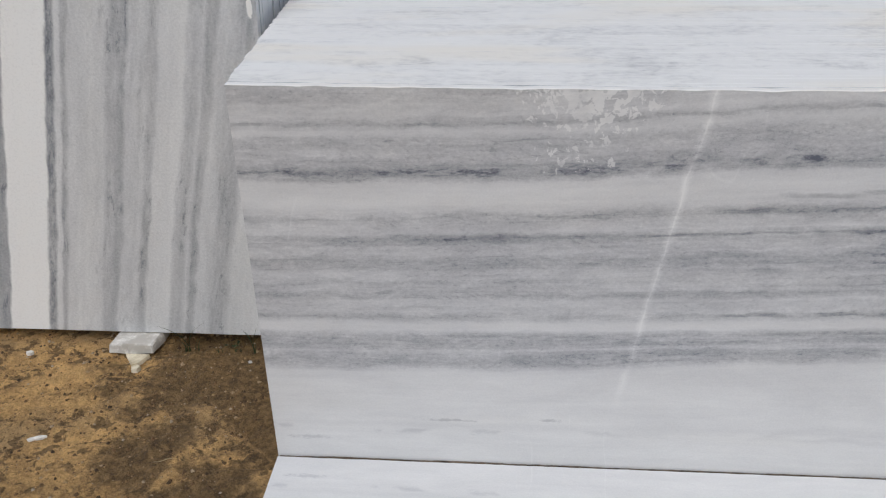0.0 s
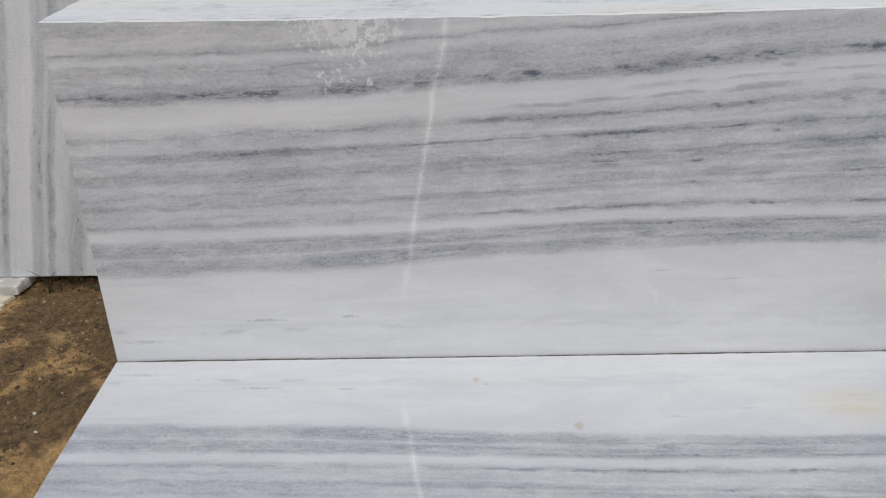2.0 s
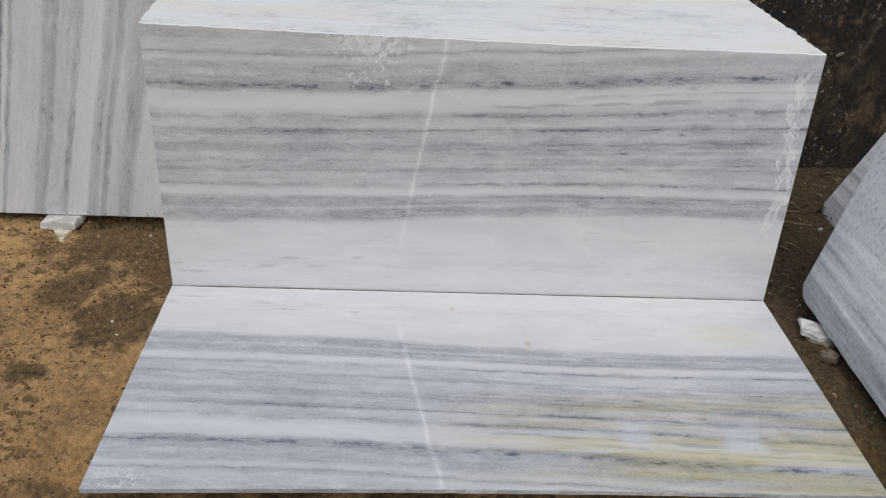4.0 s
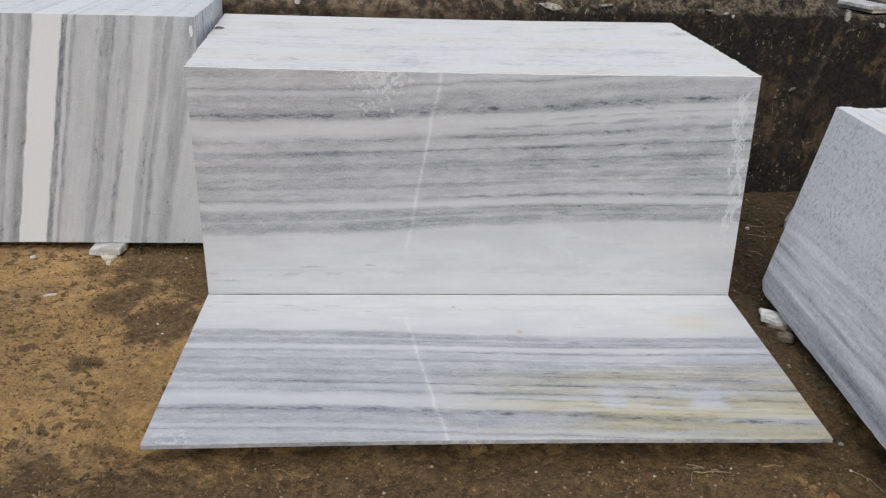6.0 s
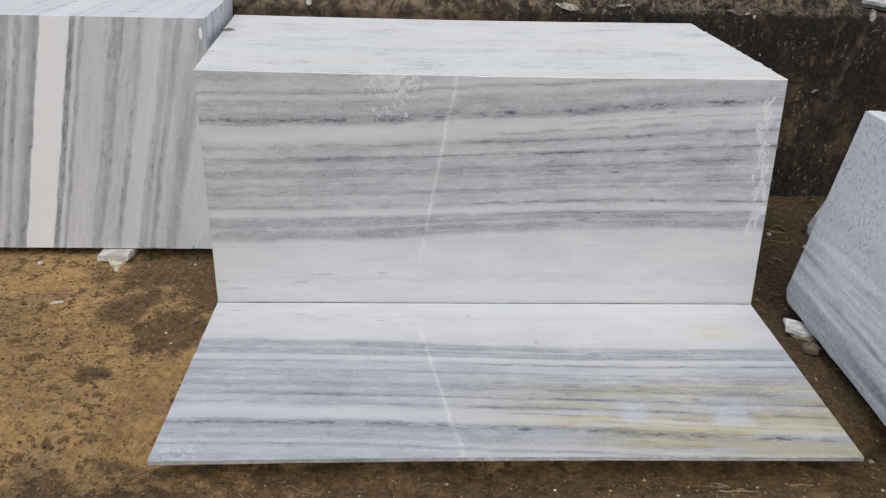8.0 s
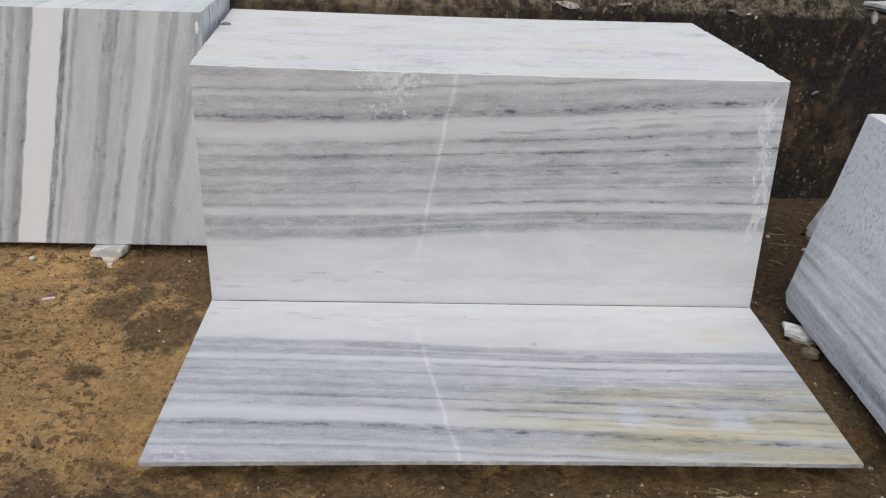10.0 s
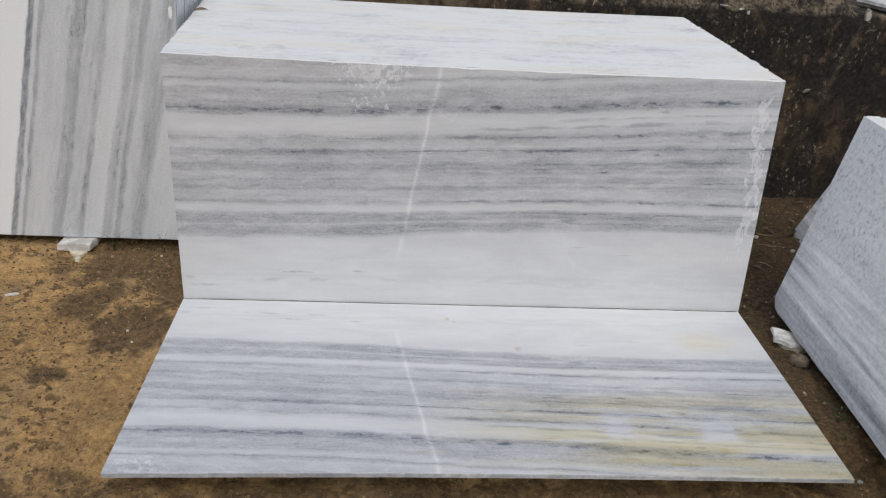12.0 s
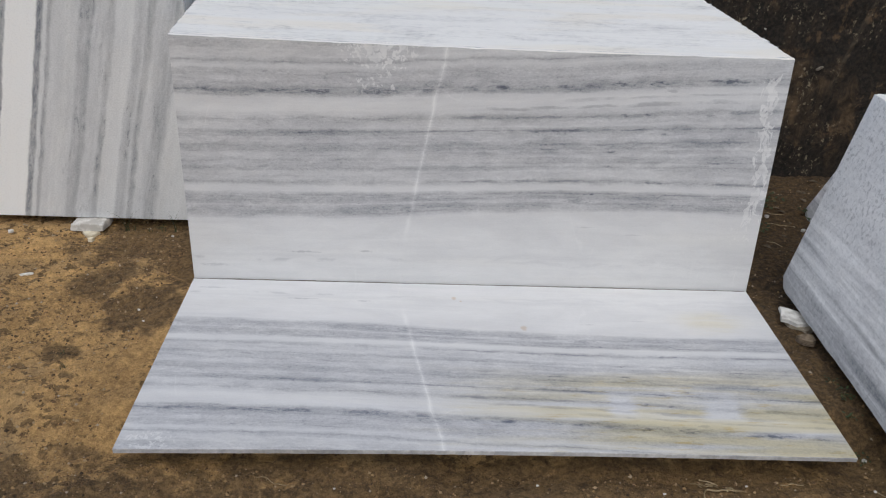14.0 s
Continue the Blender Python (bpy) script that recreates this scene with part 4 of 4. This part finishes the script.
def blade(root, heading, length, width, bend):
    """A grass blade as a tapered, folded strip that arches over."""
    side = Vector((-math.sin(heading), math.cos(heading), 0))
    fwd = Vector((math.cos(heading), math.sin(heading), 0))
    verts, faces = [], []
    for k in range(7):
        f = k / 6
        c = Vector(root) + Vector((0, 0, 1)) * length * f * (1 - 0.35 * bend * f) + fwd * length * bend * f * f
        w = width * (1 - f) ** 0.7 + 0.0004
        verts += [c - side * w / 2, c + fwd * w * 0.3, c + side * w / 2]
    for k in range(6):
        a = 3 * k
        faces += [(a, a + 1, a + 4, a + 3), (a + 1, a + 2, a + 5, a + 4)]
    return verts, faces


def tuft(x, y, z, blades, length, width, mat, label, rng):
    ob = rooted("grass_tuft", x, y, z)
    for _ in range(blades):
        a = rng.choice((rng.uniform(-0.5, 0.3), rng.uniform(2.9, 3.7), rng.uniform(-1.9, -1.2)))
        v, f = blade((rng.uniform(-0.012, 0.012), rng.uniform(-0.006, 0.004), -0.008), a, length * rng.uniform(0.5, 1.1), width * rng.uniform(0.7, 1.2), rng.uniform(0.15, 0.6))
        part("blade", v, f, mat, ob, "narrow arching green blade")
    return thing(ob, label, "weed", "weeds")


def weed(x, y, z, leaves, size, rng):
    """A low broad-leaved weed: each leaf folded, on a stalk of its own."""
    ob = rooted("weed", x, y, z)
    for _ in range(leaves):
        a, r, h = rng.uniform(0, 6.28), size * rng.uniform(0.2, 1.0), size * rng.uniform(0.1, 0.8)
        tipc = Vector((math.cos(a) * r, math.sin(a) * r, h))
        side = Vector((-math.sin(a), math.cos(a), 0)) * size * rng.uniform(0.10, 0.2)
        fwd = Vector((math.cos(a), math.sin(a), rng.uniform(-0.6, 0.4))) * size * rng.uniform(0.25, 0.45)
        verts = [tipc, tipc + fwd * 0.3 + side * 0.8, tipc + fwd * 0.65 + side * 0.85, tipc + fwd, tipc + fwd * 0.65 - side * 0.85, tipc + fwd * 0.3 - side * 0.8, tipc + fwd * 0.5 + Vector((0, 0, -size * 0.05)),
                 ]
        faces = [(i, (i + 1) % 6, 6) for i in range(6)]
        stalk = part("stalk", [Vector((0, 0, -0.006)), Vector((0.0016, 0, -0.006)), Vector((0.0008, 0.0014, -0.006)), tipc], [(0, 1, 3), (1, 2, 3), (2, 0, 3)], STALK, ob, "thin pale green stalk")
        part("leaf", verts, faces, WEED, stalk, "small dark green leaf")
    return thing(ob, "low green weed growing from the soil beside a slab stack", "weed", "weeds")


rng = random.Random(51)
for x, y, blades, length in ((-0.395, 0.452, 5, 0.125), (-0.375, 0.456, 3, 0.08), (-0.19, 0.448, 4, 0.13), (-0.245, 0.456, 5, 0.04), (-0.30, 0.456, 5, 0.035)):
    tuft(x, y, 0.0, blades, length, 0.0042, WEED, "thin green grass blades at the foot of a slab stack", rng)
for x, y in ((-0.325, -0.42), (-0.30, -0.50), (-0.44, -0.85)):
    tuft(x, y, soil_z(x, y) + 0.006, 4, 0.035, 0.0030, WEED, "tiny green sprout on bare soil", rng)
for x, y, n, size in ((2.20, -0.60, 14, 0.035), (2.195, -0.68, 12, 0.03), (2.205, -0.52, 8, 0.025), (2.19, -0.80, 10, 0.028), (2.50, 0.88, 16, 0.06), (2.62, 0.95, 12, 0.05), (2.42, 0.62, 14, 0.05), (2.70, 0.75, 14, 0.06), (-0.26, 0.475, 10, 0.025)):
    weed(x, y, soil_z(x, y), n, size, rng)


def twig(points, radius, mat, label, name="twig"):
    cu = bpy.data.curves.new(name, "CURVE")
    cu.dimensions, cu.bevel_depth, cu.bevel_resolution = "3D", radius, 1
    sp = cu.splines.new("POLY")
    sp.points.add(len(points) - 1)
    for q, pt in zip(sp.points, points):
        q.co, q.radius = (*pt, 1), 0.6 + 0.4 * rng.random()
    cu.materials.append(mat)
    tmp = bpy.data.objects.new(name, cu)
    me = bpy.data.meshes.new_from_object(tmp)
    bpy.data.objects.remove(tmp)
    bpy.data.curves.remove(cu)
    ob = new(name, me)
    return thing(ob, label, "twig", "dry stalks")


def stalk_along(way, radius, lift=0.004):
    """A dry stalk that follows the soil through the places of way, smoothed between them."""
    pts = []
    for (x0, y0), (x1, y1) in zip(way, way[1:]):
        for k in range(4):
            f = k / 4
            x, y = x0 + (x1 - x0) * f, y0 + (y1 - y0) * f
            pts.append((x + rng.uniform(-0.001, 0.001), y, soil_z(x, y) + lift + rng.uniform(0, 0.003)))
    x, y = way[-1]
    pts.append((x, y, soil_z(x, y) + lift))
    twig(pts, radius, STRAW, "dry straw stalk lying on the soil")


# a knot of dry stalks in front of the laid slab, and single ones round about
for way, radius in ((((1.632, -0.985), (1.640, -0.955), (1.655, -0.937), (1.690, -0.936), (1.722, -0.941), (1.752, -0.944)), 0.0030), (((1.663, -0.865), (1.680, -0.880), (1.700, -0.905)), 0.0024),
                    (((1.628, -0.888), (1.645, -0.892), (1.652, -0.912)), 0.0026), (((1.652, -0.890), (1.660, -0.908), (1.682, -0.912)), 0.0030), (((1.668, -0.895), (1.688, -0.904), (1.694, -0.918)), 0.0026),
                    (((1.712, -0.928), (1.735, -0.942), (1.770, -0.938)), 0.0024), (((1.700, -0.930), (1.714, -0.944)), 0.0030), (((0.379, -0.905), (0.413, -0.910), (0.432, -0.926), (0.470, -0.936)), 0.0017),
                    (((1.88, -0.915), (1.92, -0.905), (1.95, -0.91)), 0.0018), (((-0.74, -0.32), (-0.72, -0.28)), 0.0012), (((-0.31, -0.01), (-0.27, 0.01)), 0.0012), (((2.16, -0.93), (2.19, -0.98), (2.20, -1.03)), 0.0014),
                    (((2.48, 0.70), (2.53, 0.66), (2.60, 0.66)), 0.0024), (((2.52, 0.80), (2.60, 0.78)), 0.0020), (((2.40, 0.50), (2.46, 0.47)), 0.0020)):
    stalk_along(way, radius)


def dry_leaf(x, y, z, size, turn, mat, label):
    verts, faces = [], []
    for k in range(7):
        f = k / 6
        w = size * 0.28 * math.sin(math.pi * (0.08 + 0.9 * f))
        lift = size * 0.09 * math.sin(f * 3.0)
        verts += [(size * (f - 0.5), -w, lift + w * 0.3), (size * (f - 0.5), 0, lift), (size * (f - 0.5), w, lift + w * 0.2)]
    for k in range(6):
        a = 3 * k
        faces += [(a, a + 3, a + 4, a + 1), (a + 1, a + 4, a + 5, a + 2)]
    ob = mesh_object("dry_leaf", verts, faces, [mat])
    md = ob.modifiers.new("thickness", "SOLIDIFY")
    md.thickness = 0.0006
    ob.matrix_world = pose(x, y, z, 0, 0, turn)
    return thing(ob, label, "leaf", "dry leaves")


dry_leaf(2.03, -1.06, soil_z(2.03, -1.06) + 0.003, 0.05, 15, LEAF, "curled brown dry leaf on the soil")
dry_leaf(-0.050, 0.83, 0.9305, 0.050, 10, LEAF, "curled brown dry leaf on the slab stack")
for _ in range(60):
    x, y = rng.uniform(2.2, 3.2), rng.uniform(0.35, 1.28)
    dry_leaf(x, y, soil_z(x, y) + 0.003, rng.uniform(0.02, 0.05), rng.uniform(0, 360), LITTER, "withered leaf in the litter by the wall")
